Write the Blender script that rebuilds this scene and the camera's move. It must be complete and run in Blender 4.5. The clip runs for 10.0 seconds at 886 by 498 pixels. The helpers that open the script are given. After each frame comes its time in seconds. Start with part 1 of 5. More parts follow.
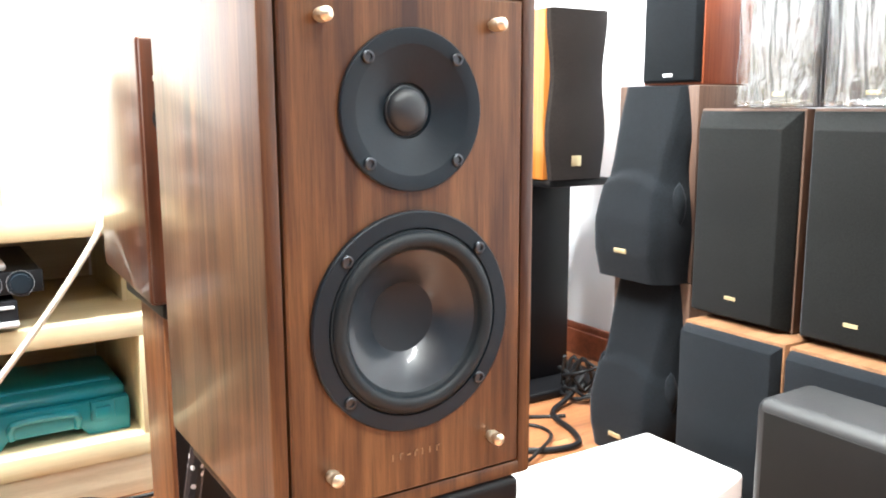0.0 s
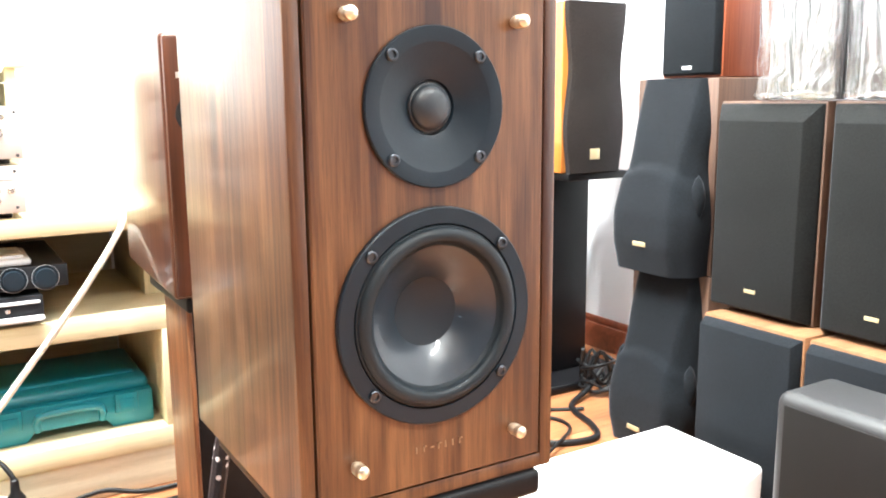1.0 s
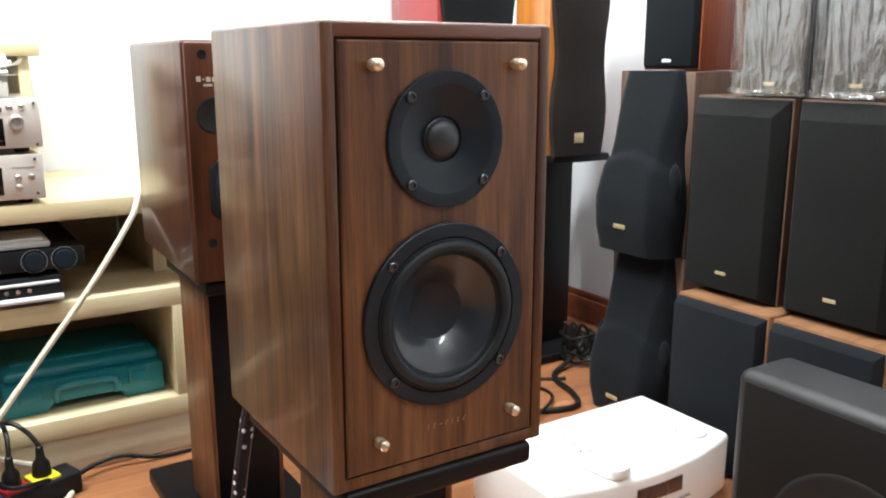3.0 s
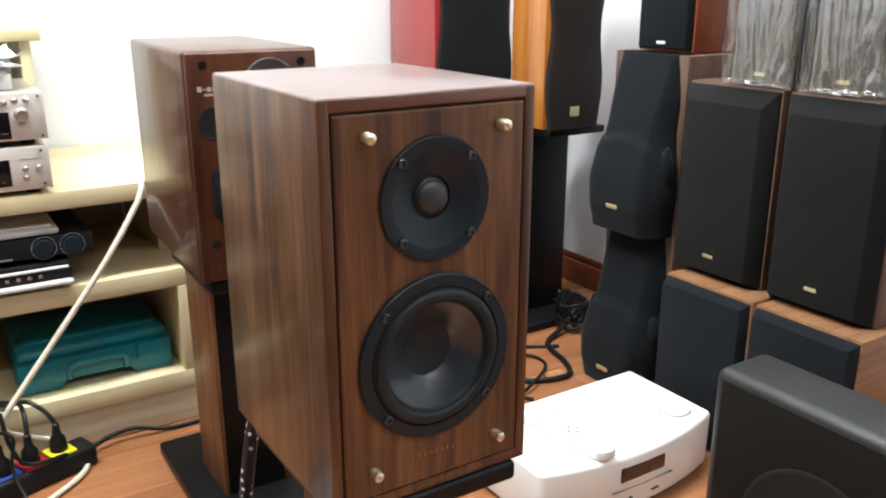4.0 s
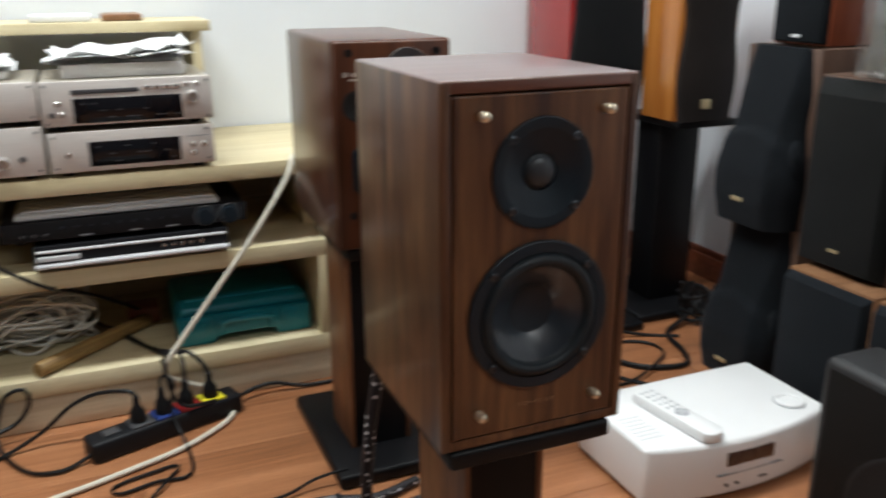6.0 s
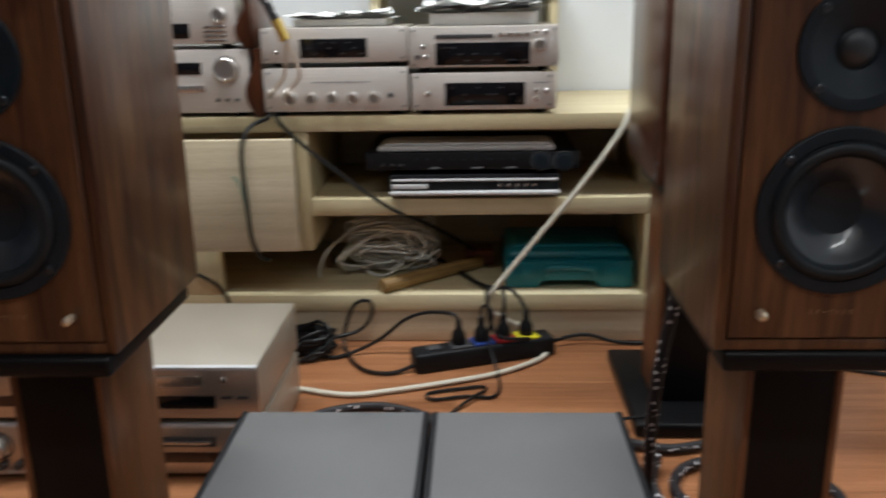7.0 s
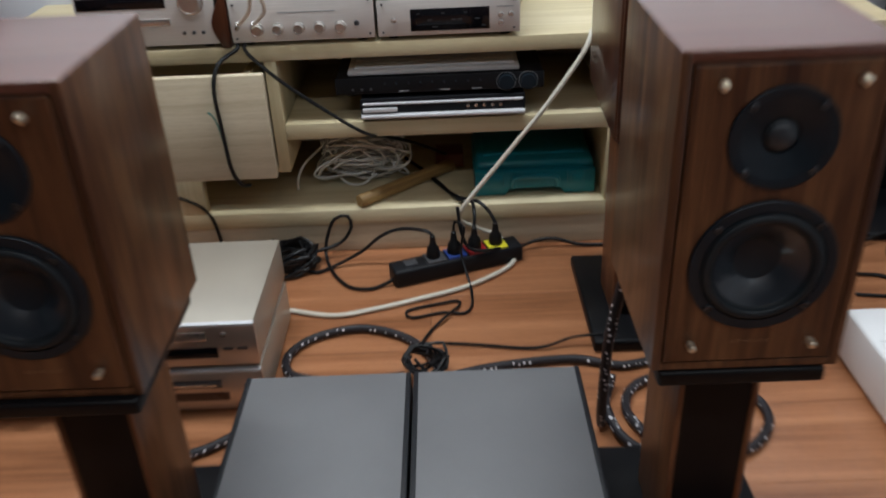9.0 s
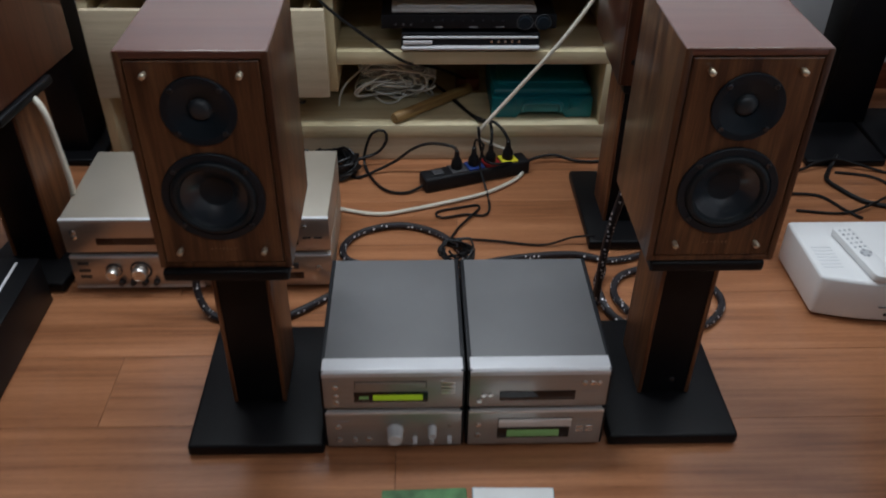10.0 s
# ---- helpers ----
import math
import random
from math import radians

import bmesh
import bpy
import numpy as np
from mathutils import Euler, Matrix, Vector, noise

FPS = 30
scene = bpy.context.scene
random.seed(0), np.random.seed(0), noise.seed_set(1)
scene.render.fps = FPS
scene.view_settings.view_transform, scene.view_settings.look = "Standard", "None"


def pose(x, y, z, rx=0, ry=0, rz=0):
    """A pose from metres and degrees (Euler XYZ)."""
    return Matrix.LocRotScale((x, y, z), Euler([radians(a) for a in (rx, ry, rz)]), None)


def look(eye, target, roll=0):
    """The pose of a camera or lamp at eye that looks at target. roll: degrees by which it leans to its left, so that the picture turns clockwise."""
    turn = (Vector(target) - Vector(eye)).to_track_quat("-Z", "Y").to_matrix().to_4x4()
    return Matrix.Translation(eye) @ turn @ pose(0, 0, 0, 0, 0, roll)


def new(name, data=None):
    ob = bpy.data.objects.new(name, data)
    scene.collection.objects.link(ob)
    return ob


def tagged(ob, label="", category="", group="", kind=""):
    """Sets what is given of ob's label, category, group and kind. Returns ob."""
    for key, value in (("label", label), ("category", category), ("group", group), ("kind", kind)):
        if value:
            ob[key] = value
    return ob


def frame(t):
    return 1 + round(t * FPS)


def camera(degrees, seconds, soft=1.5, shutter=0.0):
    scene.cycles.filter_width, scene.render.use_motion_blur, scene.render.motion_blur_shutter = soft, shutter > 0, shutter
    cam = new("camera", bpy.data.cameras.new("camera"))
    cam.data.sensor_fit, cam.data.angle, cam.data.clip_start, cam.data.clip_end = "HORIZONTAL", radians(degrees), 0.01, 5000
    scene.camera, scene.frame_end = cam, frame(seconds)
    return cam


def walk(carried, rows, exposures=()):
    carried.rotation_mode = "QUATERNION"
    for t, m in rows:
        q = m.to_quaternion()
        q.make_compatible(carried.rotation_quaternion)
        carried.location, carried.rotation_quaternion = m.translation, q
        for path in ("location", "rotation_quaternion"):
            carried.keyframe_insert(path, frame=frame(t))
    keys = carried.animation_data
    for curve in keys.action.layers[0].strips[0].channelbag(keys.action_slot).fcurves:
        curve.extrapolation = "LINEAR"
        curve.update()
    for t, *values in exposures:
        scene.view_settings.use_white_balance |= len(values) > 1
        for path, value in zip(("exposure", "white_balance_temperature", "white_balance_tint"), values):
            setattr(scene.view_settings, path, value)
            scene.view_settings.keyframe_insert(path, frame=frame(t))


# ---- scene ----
cam = camera(55.3, 10.0, soft=1.9, shutter=0.7)
PATH = [
    (0, (0.051, -0.478, 0.689), (1.108, 1.187, 0.357), -0.2),
    (0.5, (0.048, -0.478, 0.689), (1.084, 1.198, 0.345), -0.2),
    (1, (0.044, -0.481, 0.692), (1.066, 1.202, 0.343), -0.5),
    (1.5, (0.046, -0.488, 0.693), (1.058, 1.201, 0.342), -0.8),
    (2, (0.031, -0.502, 0.699), (1.044, 1.186, 0.344), -0.7),
    (2.5, (-0.005, -0.528, 0.716), (1.032, 1.141, 0.345), 0.0),
    (3.8, (-0.029, -0.572, 0.83), (1.013, 1.039, 0.263), 0.0),
    (4, (-0.027, -0.575, 0.856), (0.996, 1.037, 0.263), -0.0),
    (4.5, (-0.026, -0.594, 0.883), (0.944, 1.036, 0.248), -0.6),
    (5, (-0.031, -0.615, 0.882), (0.893, 1.035, 0.23), -1.2),
    (5.2, (-0.034, -0.624, 0.88), (0.882, 1.031, 0.23), -1.2),
    (6.3, (-0.054, -0.684, 0.834), (0.492, 1.149, 0.248), -0.1),
    (6.5, (-0.046, -0.694, 0.806), (0.319, 1.188, 0.236), -0.2),
    (7, (0.009, -0.741, 0.728), (-0.071, 1.179, 0.173), -1.0),
    (7.5, (0.055, -0.665, 0.716), (-0.234, 1.23, 0.144), -3.7),
    (8, (0.098, -0.623, 0.709), (-0.205, 1.233, 0.026), -7.8),
    (8.5, (0.039, -0.6, 0.74), (-0.074, 1.241, -0.033), -2.8),
    (9, (0.017, -0.743, 1.011), (-0.009, 0.992, 0.016), -2.7),
    (9.5, (-0.071, -0.936, 1.192), (-0.015, 0.705, 0.05), 0.4),
    (9.8, (-0.129, -1.026, 1.23), (-0.064, 0.584, 0.045), 0.5),
    (10, (-0.138, -1.07, 1.241), (-0.078, 0.534, 0.048), 0.8),
]
EXPOSURES = [(0.0, 1.6, 6600, 7), (0.5, 1.9, 6600, 7), (1.0, 1.95, 6600, 7), (1.5, 1.92, 6600, 7), (2.0, 1.3, 6600, 7), (2.5, 0.64, 6600, 7), (4.0, 0.1, 6600, 7), (5.0, 0.1, 6600, 7),
             (6.3, -0.97, 6500, 8), (7.0, -1.0, 6500, 9), (7.5, -1.38, 6450, 10), (8.0, -1.15, 6250, 10), (8.5, -1.0, 6150, 10), (9.0, -1.25, 6200, 10), (9.5, -1.3, 6250, 11), (10.0, -1.65, 6100, 10)]
walk(cam, [(t, look(eye, target, roll)) for t, eye, target, roll in PATH], EXPOSURES)

# ---- world and lamps ----
world = bpy.data.worlds.new("world")
scene.world = world
world.use_nodes = True
world.node_tree.nodes["Background"].inputs["Color"].default_value = (0.75, 0.85, 1.0, 1)
world.node_tree.nodes["Background"].inputs["Strength"].default_value = 0.05
CEILING_Z = 2.6
LAMPS = [(-0.55, 0.68, 84.0, 0.26), (0.85, 0.6, 37.0, 0.26), (-0.4, -1.4, 15.0, 0.14), (0.95, -1.4, 18.0, 0.14)]
for lx, ly, watts, wide in LAMPS:
    lamp = bpy.data.lights.new("ceiling_lamp", "AREA")
    lamp.shape, lamp.size, lamp.size_y, lamp.energy, lamp.color = "RECTANGLE", 1.15, wide, watts, (0.925, 0.98, 1.0)
    new("ceiling_lamp", lamp).matrix_world = pose(lx, ly, CEILING_Z - 0.075)


# ---- materials ----
def nodes_of(name):
    m = bpy.data.materials.new(name)
    m.use_nodes = True
    t = m.node_tree
    return m, t.nodes, t.links, t.nodes["Principled BSDF"]


def ramp(nodes, stops):
    r = nodes.new("ShaderNodeValToRGB")
    while len(r.color_ramp.elements) < len(stops):
        r.color_ramp.elements.new(0.5)
    for e, (p, c) in zip(r.color_ramp.elements, stops):
        e.position, e.color = p, (*c, 1)
    return r


def plain(name, color, rough=0.5, metal=0.0, vary=0.12, scale=9.0, grain=400.0, bump=0.05, coat=0.0, spec=0.5):
    """A surface with soft blotches, fine grain and slightly uneven gloss."""
    m, n, l, p = nodes_of(name)
    tc = n.new("ShaderNodeTexCoord")
    big = n.new("ShaderNodeTexNoise")
    big.inputs["Scale"].default_value, big.inputs["Detail"].default_value = scale, 4
    fine = n.new("ShaderNodeTexNoise")
    fine.inputs["Scale"].default_value, fine.inputs["Detail"].default_value = grain, 2
    l.new(tc.outputs["Object"], big.inputs["Vector"])
    l.new(tc.outputs["Object"], fine.inputs["Vector"])
    lo, hi = [max(0, c * (1 - vary)) for c in color], [min(1, c * (1 + vary)) for c in color]
    r = ramp(n, [(0.3, lo), (0.7, hi)])
    l.new(big.outputs["Fac"], r.inputs["Fac"])
    mix = n.new("ShaderNodeMix")
    mix.data_type, mix.blend_type = "RGBA", "MULTIPLY"
    mix.inputs["Factor"].default_value = vary
    l.new(r.outputs["Color"], mix.inputs["A"])
    l.new(fine.outputs["Fac"], mix.inputs["B"])
    l.new(mix.outputs["Result"], p.inputs["Base Color"])
    mr = n.new("ShaderNodeMapRange")
    mr.inputs["To Min"].default_value, mr.inputs["To Max"].default_value = max(0.02, rough * 0.85), min(1, rough * 1.15)
    l.new(big.outputs["Fac"], mr.inputs["Value"])
    l.new(mr.outputs["Result"], p.inputs["Roughness"])
    p.inputs["Metallic"].default_value = metal
    p.inputs["Coat Weight"].default_value = coat
    p.inputs["Specular IOR Level"].default_value = spec
    if bump:
        b = n.new("ShaderNodeBump")
        b.inputs["Strength"].default_value, b.inputs["Distance"].default_value = bump, 0.001
        l.new(fine.outputs["Fac"], b.inputs["Height"])
        l.new(b.outputs["Normal"], p.inputs["Normal"])
    return m


def wood(name, dark, mid, light, along="z", rough=0.35, coat=0.0, width=26.0, streak=1.0, pores=0.35, bump=0.06, broad=0.0, spread=0.16, spec=0.5, coat_rough=0.12):
    """Veneer: broad bands, fine streaks and pores, all drawn out along the grain; every piece has its own stretch of it."""
    m, n, l, p = nodes_of(name)
    tc, info = n.new("ShaderNodeTexCoord"), n.new("ShaderNodeObjectInfo")
    shift = n.new("ShaderNodeVectorMath")
    shift.operation = "MULTIPLY_ADD"
    l.new(info.outputs["Random"], shift.inputs[0])
    shift.inputs[1].default_value = (7.0, 5.0, 9.0)
    l.new(tc.outputs["Object"], shift.inputs[2])
    k = "xyz".index(along)

    def stretched(across, length):
        mp = n.new("ShaderNodeMapping")
        sc = [across] * 3
        sc[k] = length
        mp.inputs["Scale"].default_value = sc
        l.new(shift.outputs["Vector"], mp.inputs["Vector"])
        return mp
    band = n.new("ShaderNodeTexNoise")
    band.inputs["Scale"].default_value, band.inputs["Detail"].default_value, band.inputs["Distortion"].default_value = 1.0, 3, 0.8
    l.new(stretched(width, width * 0.05).outputs["Vector"], band.inputs["Vector"])
    thin = n.new("ShaderNodeTexNoise")
    thin.inputs["Scale"].default_value, thin.inputs["Detail"].default_value, thin.inputs["Distortion"].default_value = 1.0, 5, 0.4
    l.new(stretched(width * 6, width * 0.16).outputs["Vector"], thin.inputs["Vector"])
    pore = n.new("ShaderNodeTexNoise")
    pore.inputs["Scale"].default_value, pore.inputs["Detail"].default_value = 1.0, 2
    l.new(stretched(1500, 45).outputs["Vector"], pore.inputs["Vector"])
    add = n.new("ShaderNodeMath")
    add.operation = "MULTIPLY_ADD"
    l.new(thin.outputs["Fac"], add.inputs[0])
    add.inputs[1].default_value = 0.75 * streak
    l.new(band.outputs["Fac"], add.inputs[2])
    wide = n.new("ShaderNodeTexNoise")
    wide.inputs["Scale"].default_value, wide.inputs["Detail"].default_value, wide.inputs["Distortion"].default_value = 1.0, 2, 1.2
    l.new(stretched(width * 0.42, width * 0.045).outputs["Vector"], wide.inputs["Vector"])
    more = n.new("ShaderNodeMath")
    more.operation = "MULTIPLY_ADD"
    l.new(wide.outputs["Fac"], more.inputs[0])
    more.inputs[1].default_value = broad
    l.new(add.outputs["Value"], more.inputs[2])
    half = n.new("ShaderNodeMath")
    half.operation = "MULTIPLY"
    l.new(more.outputs["Value"], half.inputs[0])
    half.inputs[1].default_value = 1 / (1 + 0.75 * streak + broad)
    r = ramp(n, [(0.5 - spread, dark), (0.5, mid), (0.5 + spread, light)])
    l.new(half.outputs["Value"], r.inputs["Fac"])
    pr = ramp(n, [(0.36, (0.35, 0.3, 0.28)), (0.46, (1, 1, 1))])
    l.new(pore.outputs["Fac"], pr.inputs["Fac"])
    mix = n.new("ShaderNodeMix")
    mix.data_type, mix.blend_type = "RGBA", "MULTIPLY"
    mix.inputs["Factor"].default_value = pores
    l.new(r.outputs["Color"], mix.inputs["A"])
    l.new(pr.outputs["Color"], mix.inputs["B"])
    l.new(mix.outputs["Result"], p.inputs["Base Color"])
    mr = n.new("ShaderNodeMapRange")
    mr.inputs["To Min"].default_value, mr.inputs["To Max"].default_value = rough * 1.15, rough * 0.85
    l.new(thin.outputs["Fac"], mr.inputs["Value"])
    l.new(mr.outputs["Result"], p.inputs["Roughness"])
    p.inputs["Specular IOR Level"].default_value = spec
    p.inputs["Coat Weight"].default_value, p.inputs["Coat Roughness"].default_value = coat, coat_rough
    b = n.new("ShaderNodeBump")
    b.inputs["Strength"].default_value, b.inputs["Distance"].default_value = bump, 0.001
    l.new(pore.outputs["Fac"], b.inputs["Height"])
    l.new(b.outputs["Normal"], p.inputs["Normal"])
    return m


def brushed(name, color, rough=0.32, along="x", metal=0.3):
    """Brushed, anodised aluminium."""
    m, n, l, p = nodes_of(name)
    tc, mp = n.new("ShaderNodeTexCoord"), n.new("ShaderNodeMapping")
    sc = [900.0] * 3
    sc["xyz".index(along)] = 8.0
    mp.inputs["Scale"].default_value = sc
    l.new(tc.outputs["Object"], mp.inputs["Vector"])
    tx = n.new("ShaderNodeTexNoise")
    tx.inputs["Scale"].default_value, tx.inputs["Detail"].default_value = 1.0, 3
    l.new(mp.outputs["Vector"], tx.inputs["Vector"])
    r = ramp(n, [(0.3, [c * 0.9 for c in color]), (0.7, [min(1, c * 1.06) for c in color])])
    l.new(tx.outputs["Fac"], r.inputs["Fac"])
    l.new(r.outputs["Color"], p.inputs["Base Color"])
    p.inputs["Metallic"].default_value, p.inputs["Roughness"].default_value = metal, rough
    b = n.new("ShaderNodeBump")
    b.inputs["Strength"].default_value, b.inputs["Distance"].default_value = 0.05, 0.0005
    l.new(tx.outputs["Fac"], b.inputs["Height"])
    l.new(b.outputs["Normal"], p.inputs["Normal"])
    return m


def woven(name, color, rough=0.9, pitch=900.0):
    """Grille cloth: a fine over-and-under weave."""
    m, n, l, p = nodes_of(name)
    tc = n.new("ShaderNodeTexCoord")
    v = n.new("ShaderNodeTexVoronoi")
    v.inputs["Scale"].default_value = pitch
    l.new(tc.outputs["Object"], v.inputs["Vector"])
    big = n.new("ShaderNodeTexNoise")
    big.inputs["Scale"].default_value = 7.0
    l.new(tc.outputs["Object"], big.inputs["Vector"])
    r = ramp(n, [(0.3, [c * 1.0 for c in color]), (0.7, [c * 1.5 for c in color])])
    l.new(big.outputs["Fac"], r.inputs["Fac"])
    thread = n.new("ShaderNodeTexNoise")
    thread.inputs["Scale"].default_value, thread.inputs["Detail"].default_value = 330.0, 3
    l.new(tc.outputs["Object"], thread.inputs["Vector"])
    tr = ramp(n, [(0.32, (0.45, 0.45, 0.45)), (0.68, (1, 1, 1))])
    l.new(thread.outputs["Fac"], tr.inputs["Fac"])
    mix = n.new("ShaderNodeMix")
    mix.data_type, mix.blend_type = "RGBA", "MULTIPLY"
    mix.inputs["Factor"].default_value = 1.0
    l.new(r.outputs["Color"], mix.inputs["A"])
    l.new(tr.outputs["Color"], mix.inputs["B"])
    l.new(mix.outputs["Result"], p.inputs["Base Color"])
    p.inputs["Roughness"].default_value = rough
    p.inputs["Sheen Weight"].default_value, p.inputs["Sheen Roughness"].default_value = 0.12, 0.4
    p.inputs["Sheen Tint"].default_value = (0.85, 0.9, 1.0, 1)
    p.inputs["Specular IOR Level"].default_value = 0.18
    b = n.new("ShaderNodeBump")
    b.inputs["Strength"].default_value, b.inputs["Distance"].default_value = 0.4, 0.001
    l.new(v.outputs["Distance"], b.inputs["Height"])
    l.new(b.outputs["Normal"], p.inputs["Normal"])
    return m


def braided(name):
    """Black braided sleeve with white and violet flecks."""
    m, n, l, p = nodes_of(name)
    tc = n.new("ShaderNodeTexCoord")
    v = n.new("ShaderNodeTexVoronoi")
    v.inputs["Scale"].default_value, v.inputs["Randomness"].default_value = 92.0, 0.35
    l.new(tc.outputs["Object"], v.inputs["Vector"])
    r = ramp(n, [(0.23, (0.8, 0.77, 0.79)), (0.28, (0.008, 0.005, 0.008))])
    l.new(v.outputs["Distance"], r.inputs["Fac"])
    l.new(r.outputs["Color"], p.inputs["Base Color"])
    w = n.new("ShaderNodeTexVoronoi")
    w.inputs["Scale"].default_value = 420.0
    l.new(tc.outputs["Object"], w.inputs["Vector"])
    b = n.new("ShaderNodeBump")
    b.inputs["Strength"].default_value, b.inputs["Distance"].default_value = 0.7, 0.001
    l.new(w.outputs["Distance"], b.inputs["Height"])
    l.new(b.outputs["Normal"], p.inputs["Normal"])
    p.inputs["Roughness"].default_value = 0.55
    return m


def film_wrap(name):
    """Clear crinkled plastic film."""
    m, n, l, p = nodes_of(name)
    tc, mp = n.new("ShaderNodeTexCoord"), n.new("ShaderNodeMapping")
    mp.inputs["Scale"].default_value = (16, 42, 3.2)
    l.new(tc.outputs["Object"], mp.inputs["Vector"])
    tx = n.new("ShaderNodeTexNoise")
    tx.inputs["Scale"].default_value, tx.inputs["Detail"].default_value, tx.inputs["Distortion"].default_value = 1.0, 4, 1.6
    l.new(mp.outputs["Vector"], tx.inputs["Vector"])
    b = n.new("ShaderNodeBump")
    b.inputs["Strength"].default_value, b.inputs["Distance"].default_value = 1.0, 0.012
    l.new(tx.outputs["Fac"], b.inputs["Height"])
    clear, gloss, mix = n.new("ShaderNodeBsdfTransparent"), n.new("ShaderNodeBsdfGlossy"), n.new("ShaderNodeMixShader")
    gloss.inputs["Roughness"].default_value = 0.14
    l.new(b.outputs["Normal"], gloss.inputs["Normal"])
    mix.inputs["Fac"].default_value = 0.25
    l.new(clear.outputs["BSDF"], mix.inputs[1])
    l.new(gloss.outputs["BSDF"], mix.inputs[2])
    l.new(mix.outputs["Shader"], n["Material Output"].inputs["Surface"])
    return m


def glowing(name, color, strength):
    m, n, l, p = nodes_of(name)
    p.inputs["Base Color"].default_value = (*color, 1)
    p.inputs["Emission Color"].default_value = (*color, 1)
    p.inputs["Emission Strength"].default_value = strength
    p.inputs["Roughness"].default_value = 0.25
    return m


WALNUT = wood("walnut_veneer", (0.034, 0.0105, 0.005), (0.091, 0.0362, 0.0148), (0.165, 0.075, 0.031), rough=0.36, coat=0.2, width=62, streak=0.75, broad=0.85, pores=0.4, spread=0.11)
WALNUT_TOP = wood("walnut_veneer_top", (0.1, 0.036, 0.024), (0.12, 0.046, 0.031), (0.135, 0.054, 0.037), along="x", rough=0.3, coat=0.75, coat_rough=0.27, bump=0.0, streak=0.35, pores=0.12, spec=0.4, width=34, broad=0.6)
ROSEWOOD = wood("rosewood_gloss", (0.024, 0.0075, 0.004), (0.075, 0.024, 0.011), (0.115, 0.04, 0.018), rough=0.3, coat=0.22, coat_rough=0.02, width=24, pores=0.15, broad=0.6, bump=0.0, spec=0.3)
ZEBRA = wood("stand_veneer", (0.05, 0.018, 0.008), (0.17, 0.066, 0.027), (0.27, 0.118, 0.05), rough=0.36, width=55, streak=1.4)
PINE = wood("pale_maple_board", (0.52, 0.43, 0.25), (0.62, 0.53, 0.33), (0.7, 0.61, 0.41), along="x", rough=0.5, width=16, pores=0.12)
PINE_UP = wood("pale_maple_panel", (0.52, 0.43, 0.25), (0.62, 0.53, 0.33), (0.7, 0.61, 0.41), along="z", rough=0.5, width=16, pores=0.12)
PINE_FRONT = wood("pale_maple_front", (0.5, 0.415, 0.28), (0.58, 0.495, 0.35), (0.65, 0.565, 0.42), along="x", rough=0.5, width=20, pores=0.2)
LAMINATE = wood("oak_laminate", (0.2, 0.076, 0.031), (0.36, 0.148, 0.065), (0.47, 0.21, 0.098), along="x", rough=0.3, coat=0.35, width=20, streak=0.95, pores=0.35, broad=0.9, spread=0.14)
BROWN_VINYL = wood("brown_vinyl", (0.065, 0.036, 0.025), (0.11, 0.062, 0.043), (0.16, 0.096, 0.067), along="z", rough=0.42, width=34, pores=0.25)
TAN_VINYL = wood("tan_vinyl", (0.15, 0.07, 0.034), (0.24, 0.118, 0.058), (0.31, 0.165, 0.088), along="y", rough=0.35, width=34, pores=0.25)
CHERRY = wood("cherry_veneer", (0.2, 0.045, 0.018), (0.3, 0.075, 0.03), (0.38, 0.11, 0.045), along="z", rough=0.35, width=30, pores=0.2)
ORANGE_WOOD = wood("orange_maple_gloss", (0.34, 0.115, 0.02), (0.43, 0.155, 0.03), (0.5, 0.2, 0.045), along="z", rough=0.2, coat=0.6, width=26, pores=0.1)
STICK_WOOD = wood("stick_wood", (0.2, 0.11, 0.035), (0.3, 0.18, 0.06), (0.38, 0.24, 0.09), along="x", rough=0.55, width=60)
TRIM_WOOD = wood("red_brown_trim", (0.12, 0.03, 0.014), (0.2, 0.055, 0.026), (0.27, 0.08, 0.04), along="x", rough=0.35, width=40)
RED_GLOSS = plain("red_lacquer", (0.3, 0.022, 0.022), 0.14, coat=0.7, vary=0.06, bump=0)
WALL_PAINT = plain("white_wall_paint", (0.73, 0.76, 0.8), 0.75, vary=0.025, scale=2.5, grain=260, bump=0.12)
# dark grey of the two unseen walls, chosen to cut fill light
WALL_DARK = plain("dark_fill_cut_wall", (0.17, 0.18, 0.2), 0.6, vary=0.15, scale=3)
CEILING_PAINT = plain("ceiling_paint", (0.82, 0.82, 0.81), 0.85, vary=0.03, scale=2)
BLACK_SATIN = plain("black_satin_lacquer", (0.005, 0.005, 0.0062), 0.42, vary=0.2, bump=0.05, spec=0.22)
BLACK_MATT = plain("black_matt_plastic", (0.008, 0.0085, 0.011), 0.55, vary=0.2, bump=0.12, spec=0.25)
BLACK_GAP = plain("black_gap", (0.006, 0.005, 0.005), 0.8, bump=0)
DRIVER_PLASTIC = plain("driver_plastic", (0.007, 0.0145, 0.0225), 0.42, vary=0.15, bump=0.06, spec=0.32)
RUBBER = plain("surround_rubber", (0.0105, 0.016, 0.021), 0.5, vary=0.15, bump=0.05, spec=0.32)
CONE = plain("polypropylene_cone", (0.018, 0.026, 0.036), 0.3, vary=0.12, scale=30, bump=0.02, coat=0.4, spec=0.5)
CAP = plain("dust_cap_plastic", (0.011, 0.016, 0.022), 0.5, vary=0.12, bump=0.03, coat=0.0, spec=0.3)
SILK = plain("silk_dome", (0.024, 0.03, 0.037), 0.42, vary=0.15, bump=0.06)
